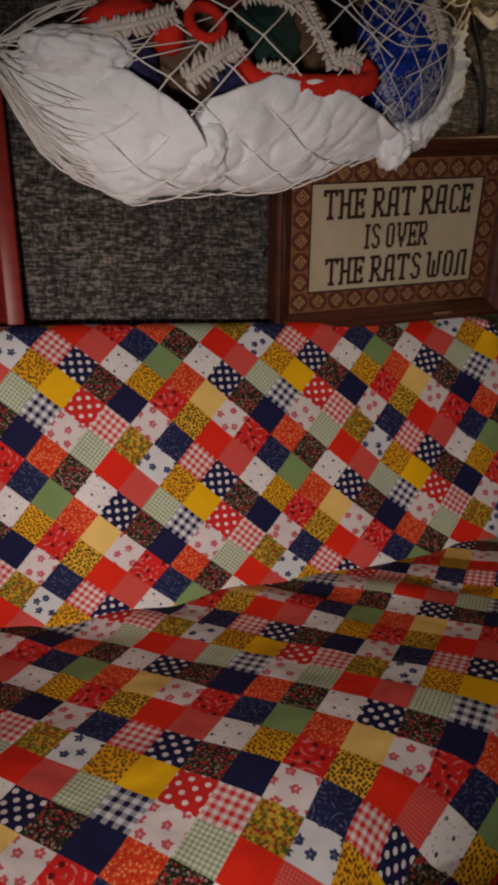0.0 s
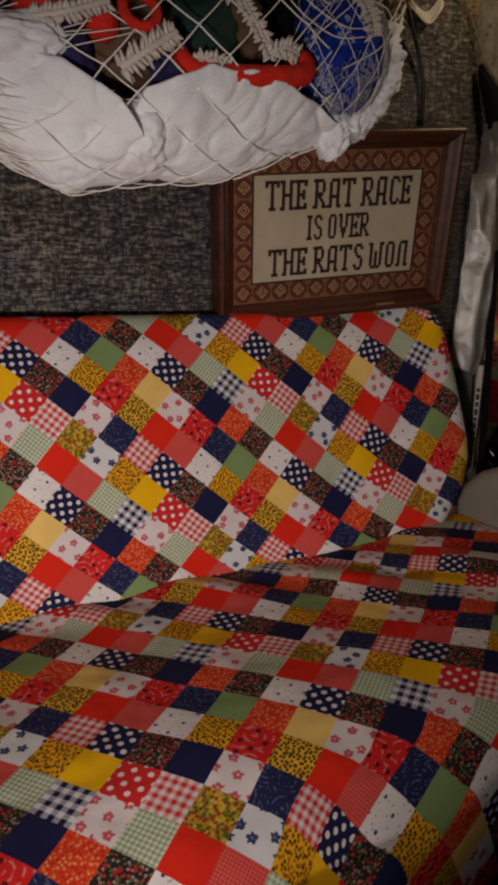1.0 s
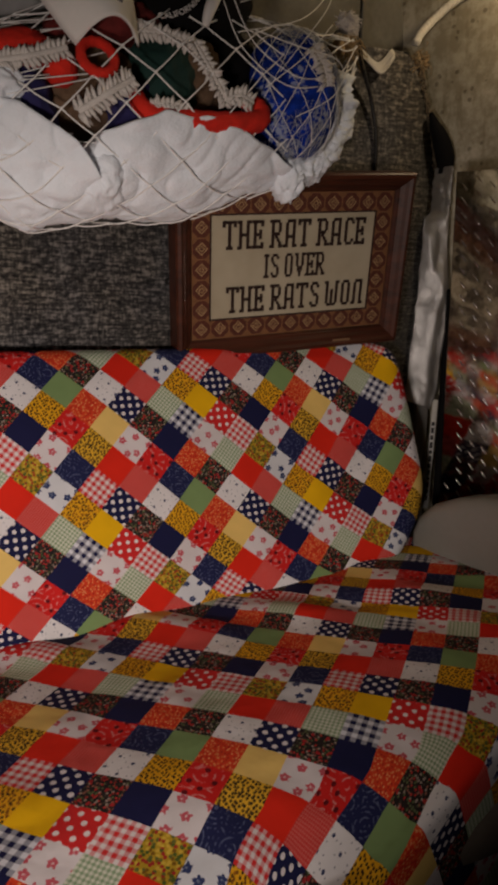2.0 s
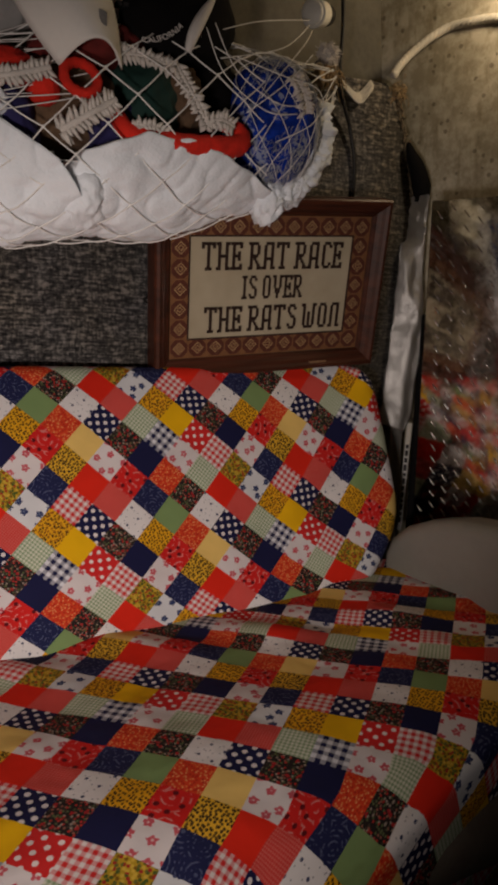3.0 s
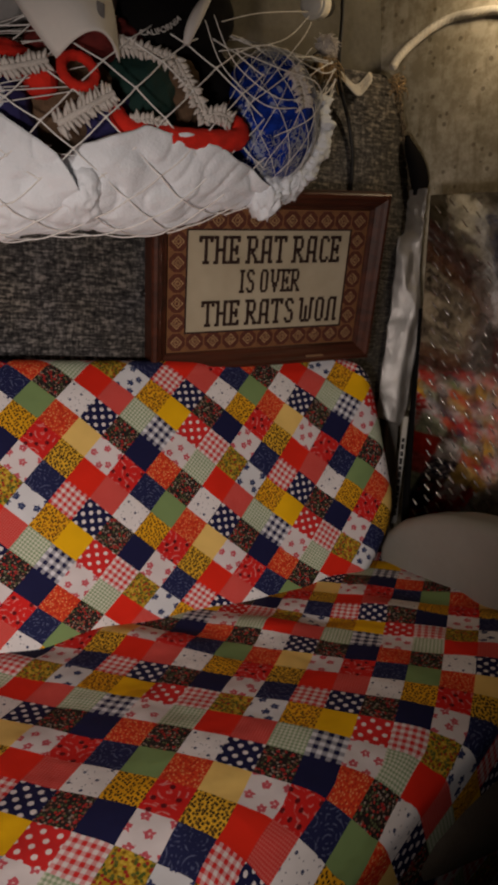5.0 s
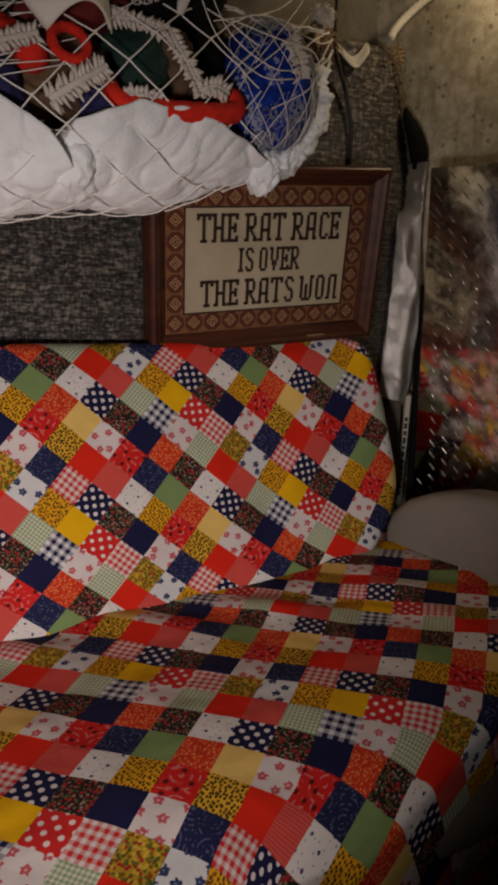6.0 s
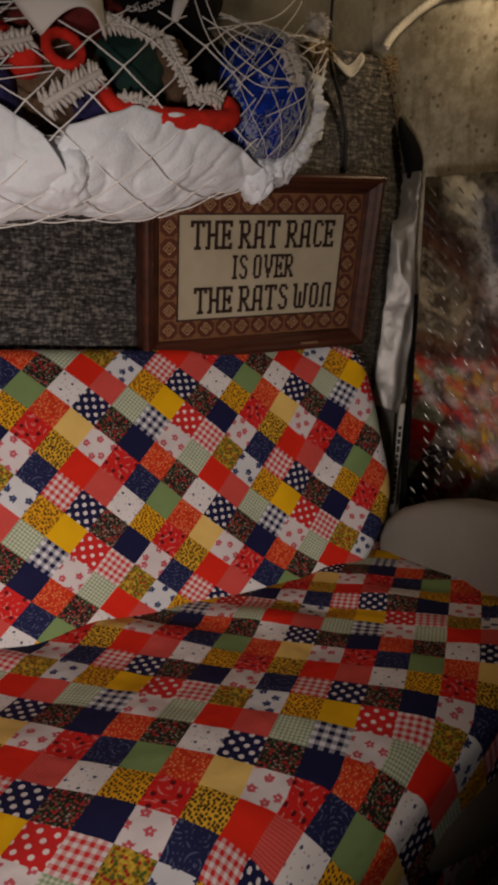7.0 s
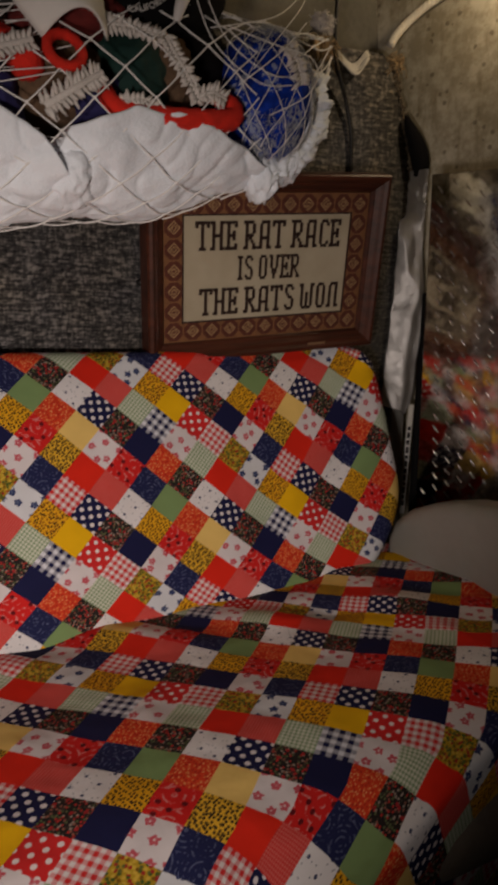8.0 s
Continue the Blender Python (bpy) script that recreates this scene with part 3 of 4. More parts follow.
def quilt():
    root = tagged(new("patchwork_cover"), "bright patchwork cotton cover draped over the bench seat and back", "blanket")
    SUB = 5
    cells = []
    for fn, s, span in ((back_point, BACK, (-0.95, 0.68, -0.33, 0.40)), (seat_point, SEAT, (-0.95, 0.98, -0.62, 0.40))):
        for i in range(-40, 40):
            for j in range(-40, 40):
                p = (i + 0.5 - s["c"][0] + j + 0.5 - s["c"][1]) * math.sqrt(0.5) * PATCH
                q = (j - s["c"][1] - i + s["c"][0]) * math.sqrt(0.5) * PATCH
                if span[0] < p < span[1] and span[2] < q < span[3]:
                    near = abs(p - 0.14) * 0.8 + abs(q + (0.10 if fn is seat_point else -0.02)) * 1.3 + (0.0 if fn is seat_point else 0.12)
                    cells.append((near, fn, i, j))
    cells.sort(key=lambda c: c[0])
    rest_v, rest_f, rest_m, rest_uv = [], [], [], []
    for k, (near, fn, i, j) in enumerate(cells):
        code = PRINTS[j % 6][i % 6]
        verts = [fn(i + a / SUB, j + b / SUB) for b in range(SUB + 1) for a in range(SUB + 1)]
        uvs = [(i + a / SUB, j + b / SUB) for b in range(SUB + 1) for a in range(SUB + 1)]
        faces = [(b * (SUB + 1) + a, b * (SUB + 1) + a + 1, (b + 1) * (SUB + 1) + a + 1, (b + 1) * (SUB + 1) + a) for b in range(SUB) for a in range(SUB)]
        if k < 300:
            me = bpy.data.meshes.new("patch")
            me.from_pydata(verts, [], faces)
            me.materials.append(COTTON[code])
            layer = me.uv_layers.new(name="UVMap")
            for loop in me.loops:
                layer.data[loop.index].uv = uvs[loop.vertex_index]
            nm = []
            for u, v in uvs:
                e = 0.05
                nm.append((fn(u + e, v) - fn(u - e, v)).cross(fn(u, v + e) - fn(u, v - e)).normalized())
            for f in me.polygons:
                f.use_smooth = True
            me.normals_split_custom_set_from_vertices(nm)
            ob = new("patch", me)
            ob.parent = root
        else:
            o = len(rest_v)
            rest_v += verts
            rest_uv += uvs
            rest_f += [tuple(x + o for x in f) for f in faces]
            rest_m += [CODES.index(code)] * len(faces)
    me = bpy.data.meshes.new("patch_field")
    me.from_pydata(rest_v, [], rest_f)
    for c in CODES:
        me.materials.append(COTTON[c])
    layer = me.uv_layers.new(name="UVMap")
    for loop in me.loops:
        layer.data[loop.index].uv = rest_uv[loop.vertex_index]
    for f, m in zip(me.polygons, rest_m):
        f.material_index = m
        f.use_smooth = True
    ob = new("patch_field", me)
    ob.parent = root
    ob["kind"] = "stuff"


def bench():
    root = tagged(new("bench"), "padded bench hidden under the patchwork cover", "bench")
    bm = box(bmesh.new(), (-1.0, 0.50, 0.30), (0.98, 1.10, 0.410), 0.05, 4)
    part("seat_cushion", bm, FOAM, root)
    m = Matrix.Translation((0, 1.10, 0.42)) @ pose(0, 0, 0, -21, 0, 0)
    bm = box(bmesh.new(), (-1.0, 0.050, -0.05), (0.93, 0.13, 0.42), 0.03, 4, m=m)
    part("back_cushion", bm, FOAM, root)
    bm = box(bmesh.new(), (-1.0, 0.56, 0.0), (0.98, 1.22, 0.30), 0.006)
    part("base", bm, LINING_DARK, root)


def armrest():
    """A grey vinyl bolster with a rounded end beside the plate."""
    bm = bmesh.new()
    side = [(0.63, 0.44), (1.015, 0.44), (1.05, 0.462), (1.068, 0.50), (1.068, 0.535), (1.05, 0.572), (1.01, 0.605), (0.95, 0.632), (0.88, 0.651), (0.80, 0.661), (0.63, 0.667)]
    near = [bm.verts.new((0.934, y, z)) for y, z in side]
    far = [bm.verts.new((1.032, y, z)) for y, z in side]
    bm.faces.new(near)
    bm.faces.new(far[::-1])
    for k in range(len(side)):
        j = (k + 1) % len(side)
        bm.faces.new((near[j], near[k], far[k], far[j]))
    bmesh.ops.recalc_face_normals(bm, faces=bm.faces[:])
    rim = [e for e in bm.edges if abs(e.verts[0].co.x - e.verts[1].co.x) < 1e-5]
    bmesh.ops.bevel(bm, geom=rim, offset=0.026, segments=6, affect="EDGES", profile=0.5)
    thing("armrest", bm, GREY_VINYL, "grey vinyl padded armrest with a rounded end on the bench", "armrest")


# ---------------------------------------------------------------- the sign
SIGN = Matrix.Translation((0.714, 1.186, 1.0685)) @ pose(0, 0, 0, 0, 0, -3.2) @ pose(0, 0, 0, 14.8, 0, 0) @ pose(0, 0, 0, 0, -4.5, 0)


GLYPHS = {
    "T": "####### #..#..# ...#... ...#... ...#... ...#... ...#... ...#... ..###..",
    "H": "##...## .#...#. .#...#. .#...#. .#####. .#...#. .#...#. .#...#. ##...##",
    "E": "###### .#...# .#.... .#..#. .####. .#..#. .#.... .#...# ######",
    "R": "#####.. .#...#. .#...#. .#...#. .####.. .#.#... .#..#.. .#...#. ##...##",
    "A": "..####. .#...#. .#...#. .#...#. .#...#. .#####. .#...#. .#...#. ##...##",
    "C": "..###. .#...# .#.... .#.... .#.... .#.... .#.... .#...# ..###.",
    "I": "### .#. .#. .#. .#. .#. .#. .#. ###",
    "S": "..###. .#...# .#.... ..#... ...##. .....# .....# .#...# ..###.",
    "O": "..###.. .#...#. .#...#. .#...#. .#...#. .#...#. .#...#. .#...#. ..###..",
    "V": "##...## .#...#. .#...#. .#...#. .#...#. ..#.#.. ..#.#.. ...#... ...#...",
    "W": "##.....## .#.....#. .#.....#. .#..#..#. .#..#..#. .#..#..#. .#..#..#. .#..#..#. ..##.##..",
    "N": "..####. .#...#. .#...#. .#...#. .#...#. .#...#. .#...#. .#...#. ##...##",
}


def letters(text, width, height, x, z, parent):
    """One line of slab lettering, each letter worked in small square stitches."""
    total = sum(3.0 if ch == " " else len(GLYPHS[ch].split()[0]) + 1.0 for ch in text) - 1.0
    unit, tall = width / total, height / 9
    at = x
    for ch in text:
        if ch == " ":
            at += 3.0 * unit
            continue
        rows = GLYPHS[ch].split()
        bm = bmesh.new()
        for r, row in enumerate(rows):
            for c, dot in enumerate(row):
                if dot == "#":
                    x0, z1 = at + (c - 0.22) * unit, z + height - r * tall
                    box(bm, (x0, -0.0024, z1 - tall * 1.02), (x0 + 1.62 * unit, -0.0008, z1))
        part("letter", bm, STITCH_DARK, parent, "", False)
        at += (len(rows[0]) + 1.0) * unit


def sign():
    root = tagged(new("framed_sampler"), "cross-stitch motto sampler in a dark mahogany frame above the cushion", "picture")
    root.matrix_world = SIGN
    W, H, B, F = 0.3407, 0.192, 0.039, 0.034
    ow, oh = W / 2 + B + F, H / 2 + B + F
    iw, ih = W / 2 + B, H / 2 + B
    # moulding, four mitred lengths
    prof = [(0.0, 0.026), (0.0, -0.020), (0.003, -0.024), (0.009, -0.025), (0.014, -0.020), (0.020, -0.017), (0.027, -0.010), (0.030, -0.009), (0.034, -0.004), (0.034, 0.0), (0.034, 0.026)]
    for k in range(4):
        bm = bmesh.new()
        half = ow if k % 2 == 0 else oh
        reach = oh if k % 2 == 0 else ow
        a = [bm.verts.new((-half + d, y, -reach + d)) for d, y in prof]
        b = [bm.verts.new((half - d, y, -reach + d)) for d, y in prof]
        for i in range(len(prof)):
            j = (i + 1) % len(prof)
            bm.faces.new((a[i], a[j], b[j], b[i]))
        bm.faces.new(a[::-1])
        bm.faces.new(b)
        bmesh.ops.recalc_face_normals(bm, faces=bm.faces[:])
        bmesh.ops.transform(bm, matrix=pose(0, 0, 0, 0, 90 * k, 0), verts=bm.verts[:])
        part("moulding", bm, FRAME_WOOD, root, "", False)
    bm = box(bmesh.new(), (-iw, 0.0, -ih), (iw, 0.012, ih))
    cloth = part("linen", bm, LINEN, root, "aged cream linen", False)
    # worked border with octagon medallions
    bm = bmesh.new()
    for lo, hi in (((-iw, -ih), (iw, -H / 2)), ((-iw, H / 2), (iw, ih)), ((-iw, -H / 2), (-W / 2, H / 2)), ((W / 2, -H / 2), (iw, H / 2))):
        box(bm, (lo[0], -0.0010, lo[1]), (hi[0], 0.001, hi[1]))
    part("worked_border", bm, STITCH_GOLD, root, "rust and ochre stitched border", False)
    bm = bmesh.new()
    for lo, hi in (((-W / 2 - 0.003, -H / 2 - 0.003), (W / 2 + 0.003, -H / 2)), ((-W / 2 - 0.003, H / 2), (W / 2 + 0.003, H / 2 + 0.003)), ((-W / 2 - 0.003, -H / 2), (-W / 2, H / 2)), ((W / 2, -H / 2), (W / 2 + 0.003, H / 2))):
        box(bm, (lo[0], -0.0022, lo[1]), (hi[0], -0.0008, hi[1]))
    part("border_line", bm, STITCH_DARK, root, "", False)

    def ring(bm, r0, r1, y, n, turn):
        for k in range(n):
            a, b = [2 * math.pi * (k + o) / n + turn for o in (0, 1)]
            bm.faces.new([bm.verts.new((r * math.cos(t), y, r * math.sin(t))) for r, t in ((r0, a), (r1, a), (r1, b), (r0, b))])
    bm = bmesh.new()
    ring(bm, 0.0001, 0.0190, -0.0017, 8, math.pi / 8)
    a_me = finish(bm, "medallion", STITCH_RUST, False)
    bm = bmesh.new()
    ring(bm, 0.0098, 0.0122, -0.0023, 4, 0)
    ring(bm, 0.0040, 0.0062, -0.0023, 4, 0)
    b_me = finish(bm, "diamond", STITCH_LIGHT, False)
    spots = []
    nx, nz = 11, 7
    cw, ch = W / 2 + B / 2 - 0.001, H / 2 + B / 2 - 0.001
    for k in range(nx):
        x = -cw + 2 * cw * k / (nx - 1)
        spots += [(x, ch), (x, -ch)]
    for k in range(1, nz - 1):
        z = -ch + 2 * ch * k / (nz - 1)
        spots += [(-cw, z), (cw, z)]
    for x, z in spots:
        o = new("medallion", a_me)
        o.parent = root
        o.location = (x, 0, z)
        d = new("diamond", b_me)
        d.parent = o
    for text, x0, x1, z0, z1 in (("THE RAT RACE", 0.066, 0.940, 0.05, 0.32), ("IS OVER", 0.315, 0.695, 0.38, 0.615), ("THE RATS WON", 0.092, 0.968, 0.685, 0.95)):
        letters(text, W * (x1 - x0), H * (z1 - z0), -W / 2 + W * x0, H / 2 - H * z1, root)
    bm = box(bmesh.new(), (0.09, -0.022, -oh + 0.004), (0.13, -0.013, -oh + 0.016), 0.001)
    part("name_plate", bm, plain("brass_tag", (0.22, 0.13, 0.07), 0.5, vary=0.2), root, "small dull tag")
    bm = bmesh.new()
    tube(bm, spline([(-0.12, 0.02, oh - 0.03), (0, 0.045, oh + 0.05), (0.12, 0.02, oh - 0.03)], 12), 0.0012, 5)
    part("hanging_wire", bm, BLACK_RUBBER, root)


def red_frame():
    """The edge of a second picture in a red lacquered frame."""
    root = tagged(new("red_picture"), "red lacquered picture frame leaning on the tweed board", "picture")
    root.matrix_world = Matrix.Translation((-0.155, 1.245, 1.075)) @ pose(0, 0, 0, -4, -1.5, 0)
    w, h = 0.19, 0.20
    for lo, hi in (((-w, -0.015, -h), (-w + 0.03, 0.012, h)), ((w - 0.03, -0.015, -h), (w, 0.012, h)), ((-w + 0.03, -0.015, h - 0.03), (w - 0.03, 0.012, h)), ((-w + 0.03, -0.015, -h), (w - 0.03, 0.012, -h + 0.03))):
        part("frame_side", box(bmesh.new(), lo, hi, 0.004, 2), RED_LACQUER, root)
    part("panel", box(bmesh.new(), (-w + 0.03, 0.0, -h + 0.03), (w - 0.03, 0.01, h - 0.03)), RED_LACQUER, root)


# ---------------------------------------------------------------- the hanging net
def zb(x):
    """Underside of the net along the wall."""
    return float(np.interp(x, [0.02, 0.06, 0.12, 0.21, 0.33, 0.47, 0.60, 0.70, 0.76, 0.80], [1.275, 1.20, 1.145, 1.105, 1.125, 1.135, 1.185, 1.225, 1.29, 1.40]))


def zt(x):
    return float(np.interp(x, [0.02, 0.12, 0.25, 0.45, 0.65, 0.75, 0.80], [1.31, 1.37, 1.43, 1.47, 1.47, 1.47, 1.47]))


def net_point(a, b, lift=0.0):
    """a runs 0..1 from gather to gather; b is the angle round, 0 at the front."""
    x = 0.02 + 0.78 * a
    lo, hi = zb(x), zt(x)
    rz = (hi - lo) / 2 + lift
    ry = 0.125 * math.sin(math.pi * clamp(a * 0.94 + 0.03, 0, 1)) ** 0.6 + lift
    return Vector((x, 1.155 - ry * math.cos(b), (lo + hi) / 2 + rz * math.sin(b)))


NET = (17, 14, -1.80, 1.70)


def net_bag():
    root = tagged(new("net_bag"), "white knotted cord net hammock stuffed with batting and toys", "net")
    NA, NB, lo, hi = NET

    def at(i, k):
        a = clamp(i / NA, 0, 1)
        b = lo + (hi - lo) * k / NB
        return a, b
    knots = bmesh.new()
    for fam in (1, -1):
        for start in range(-NB, NA + NB, 1):
            if start % 2:
                continue
            pts = []
            for k in range(NB * 4 + 1):
                kk = k / 4
                i = start + fam * kk if fam > 0 else start - kk + NB
                if -0.001 <= i <= NA + 0.001:
                    a, b = at(i, kk)
                    sag = 0.002 * math.sin(math.pi * kk)
                    pts.append(net_point(a, b, 0.004 + 0.001 * fam) + Vector((0, 0, -abs(sag))))
            if len(pts) > 3:
                bm = bmesh.new()
                tube(bm, pts, 0.00125, 5)
                part("strand", bm, CORD, root)
    for i in range(NA + 1):
        for k in range(NB + 1):
            if (i + k) % 2 == 0:
                a, b = at(i, k)
                p = net_point(a, b, 0.004)
                bmesh.ops.create_icosphere(knots, subdivisions=1, radius=0.0030, matrix=Matrix.Translation(p))
    part("knot_field", knots, CORD, root)["kind"] = "stuff"
    # gathered threads at the hung ends
    for k in range(44):
        b = lo + (hi - lo) * (k % 32) / 31
        bm = bmesh.new()
        end = net_point(0.22 + 0.22 * random.random(), b + random.uniform(-0.3, 0.3), -0.012)
        mid = net_point(0.11, b + random.uniform(-0.2, 0.2), 0.011)
        g = Vector((0.012, 1.15, 1.300)) + Vector((0, random.uniform(-1, 1), random.uniform(-1, 1))) * 0.012
        tube(bm, spline([g, mid, end], 10), 0.0009, 4)
        part("gathered_thread", bm, CORD, root)
    bm = bmesh.new()
    tube(bm, spline([(0.015, 1.15, 1.300), (-0.05, 1.19, 1.325), (-0.13, WALL_Y + 0.01, 1.36)], 12), 0.009, 8)
    part("hanging_cord", bm, CORD, root)
    bm = bmesh.new()
    tube(bm, spline([(0.79, 1.16, 1.45), (0.815, 1.20, 1.48), (0.832, 1.23, 1.497), (0.86, WALL_Y + 0.005, 1.505)], 12), 0.008, 8)
    part("hanging_cord", bm, TAN, root)
    # slack threads over the blue hat and up to the lamp holder
    for pts in ([(0.50, 1.06, 1.44), (0.62, 1.10, 1.50), (0.775, 1.185, 1.565)], [(0.53, 1.05, 1.41), (0.66, 1.08, 1.46), (0.78, 1.19, 1.56)], [(0.60, 1.04, 1.36), (0.70, 1.08, 1.47), (0.785, 1.19, 1.55)],
                [(0.505, 1.05, 1.45), (0.53, 1.03, 1.38), (0.60, 1.02, 1.335), (0.66, 1.02, 1.34)], [(0.52, 1.05, 1.46), (0.55, 1.03, 1.39), (0.62, 1.02, 1.35), (0.68, 1.03, 1.36)],
                [(0.55, 1.03, 1.41), (0.62, 1.01, 1.39), (0.70, 1.03, 1.39), (0.75, 1.08, 1.38)], [(0.57, 1.03, 1.33), (0.63, 1.005, 1.38), (0.69, 1.03, 1.44)], [(0.62, 1.02, 1.29), (0.69, 1.02, 1.33), (0.75, 1.07, 1.40)]):
        bm = bmesh.new()
        tube(bm, spline(pts, 18), 0.0009, 5)
        part("slack_thread", bm, CORD, root)
    hat_threads(root)


def hat_point(lon, lat, grow):
    """A place on the net drawn tight round the blue hat."""
    return Vector((0.660 + (0.083 * grow) * math.sin(lon) * math.cos(lat), 1.125 - (0.095 * grow) * math.cos(lon) * math.cos(lat), 1.340 + (0.108 * grow) * math.sin(lat)))


def hat_threads(root):
    """The finer net round the blue hat, with a tangle of loose filaments."""
    random.seed(31)
    for way in (-1, 1):
        for k in range(6):
            start = -1.4 + k * 0.50
            pts = [hat_point(start + way * 0.75 * v + 0.05 * math.sin(5 * v + k), v, 1.09 + 0.02 * math.sin(3 * v + k)) for v in (-1.1, -0.7, -0.3, 0.1, 0.5, 0.9, 1.25)]
            bm = bmesh.new()
            tube(bm, spline(pts, 26), 0.00065, 5)
            part("slack_thread", bm, CORD, root)
    bm = bmesh.new()
    for k in range(330):
        lon, lat = random.choice((random.uniform(0.55, 1.5), random.uniform(0.7, 1.5), random.uniform(-0.9, 0.5))), random.uniform(-1.1, 1.2)
        if lon < 0.55 and -0.35 < lat < 0.75:
            lat = random.choice((random.uniform(-1.1, -0.45), random.uniform(0.75, 1.2)))
        turn = random.uniform(0, 6.28)
        reach = random.uniform(0.12, 0.4)
        pts = [hat_point(lon + reach * s * math.cos(turn + 1.5 * s), lat + reach * s * math.sin(turn + 1.5 * s), 1.05 + 0.05 * random.random()) for s in (-1, -0.4, 0.3, 1)]
        tube(bm, spline(pts, 8), 0.0004, 3)
    part("tangled_filament", bm, FILAMENT, root, "tangle of fine grey-white filaments")


def puff(x0, x1, tops, seed):
    """Batting that fills the lower net and swells through its meshes, its upper edge turned in."""
    na, nb, lo, hi = NET
    bm = bmesh.new()
    cols, rows, lip = 110, 54, 14
    grid = []
    for c in range(cols + 1):
        x = x0 + (x1 - x0) * c / cols
        a = (x - 0.02) / 0.78
        zc, rz = (zb(x) + zt(x)) / 2, (zt(x) - zb(x)) / 2
        top = float(np.interp(x, *tops)) + 0.008 * noise.noise(Vector((x * 20, seed, 0)))
        b1 = max(-1.5, math.asin(clamp((top - zc) / rz, -0.999, 0.999)))
        end = min(1.0, 6.0 * min(c, cols - c) / cols)
        line = []
        for r in range(rows + lip + 1):
            s = min(r / rows, 1.0)
            b = lo + (b1 - lo) * s
            over = max(0, r - rows) / lip
            i, k = a * na, (b - lo) / (hi - lo) * nb
            dia = abs(math.sin(math.pi * (i - k) / 2) * math.sin(math.pi * (i + k) / 2)) ** 0.55
            soft = noise.fractal(Vector((x * 8, b * 1.5, seed)), 1.0, 2.1, 3) - 0.5 * (1 - abs(noise.noise(Vector((x * 16 + b, b * 2.2 - x * 8, seed + 3))))) ** 6
            lift = -0.001 + (0.004 * dia + 0.011 * soft + 0.0014 * noise.fractal(Vector((x * 40, b * 8, seed)), 1.0, 2.0, 3)) * (0.4 + 0.6 * end) - 0.02 * (1 - end) ** 2
            lift += 0.014 * s ** 3 * end
            p = net_point(a, b + 0.10 * math.sin(over * math.pi / 2), lift)
            p += Vector((0, 0.11 * over ** 1.2, -0.01 * over))
            line.append(bm.verts.new(p))
        grid.append(line)
    for c in range(cols):
        for r in range(rows + lip):
            bm.faces.new((grid[c][r], grid[c + 1][r], grid[c + 1][r + 1], grid[c][r + 1]))
    # close the unseen side
    back = [bm.verts.new(Vector((g[0].co.x, 1.20, (g[0].co.z + g[-1].co.z) / 2))) for g in grid]
    for c in range(cols):
        bm.faces.new((grid[c][rows + lip], grid[c + 1][rows + lip], back[c + 1], back[c]))
        bm.faces.new((back[c], back[c + 1], grid[c + 1][0], grid[c][0]))
    bmesh.ops.recalc_face_normals(bm, faces=bm.faces[:])
    return bm


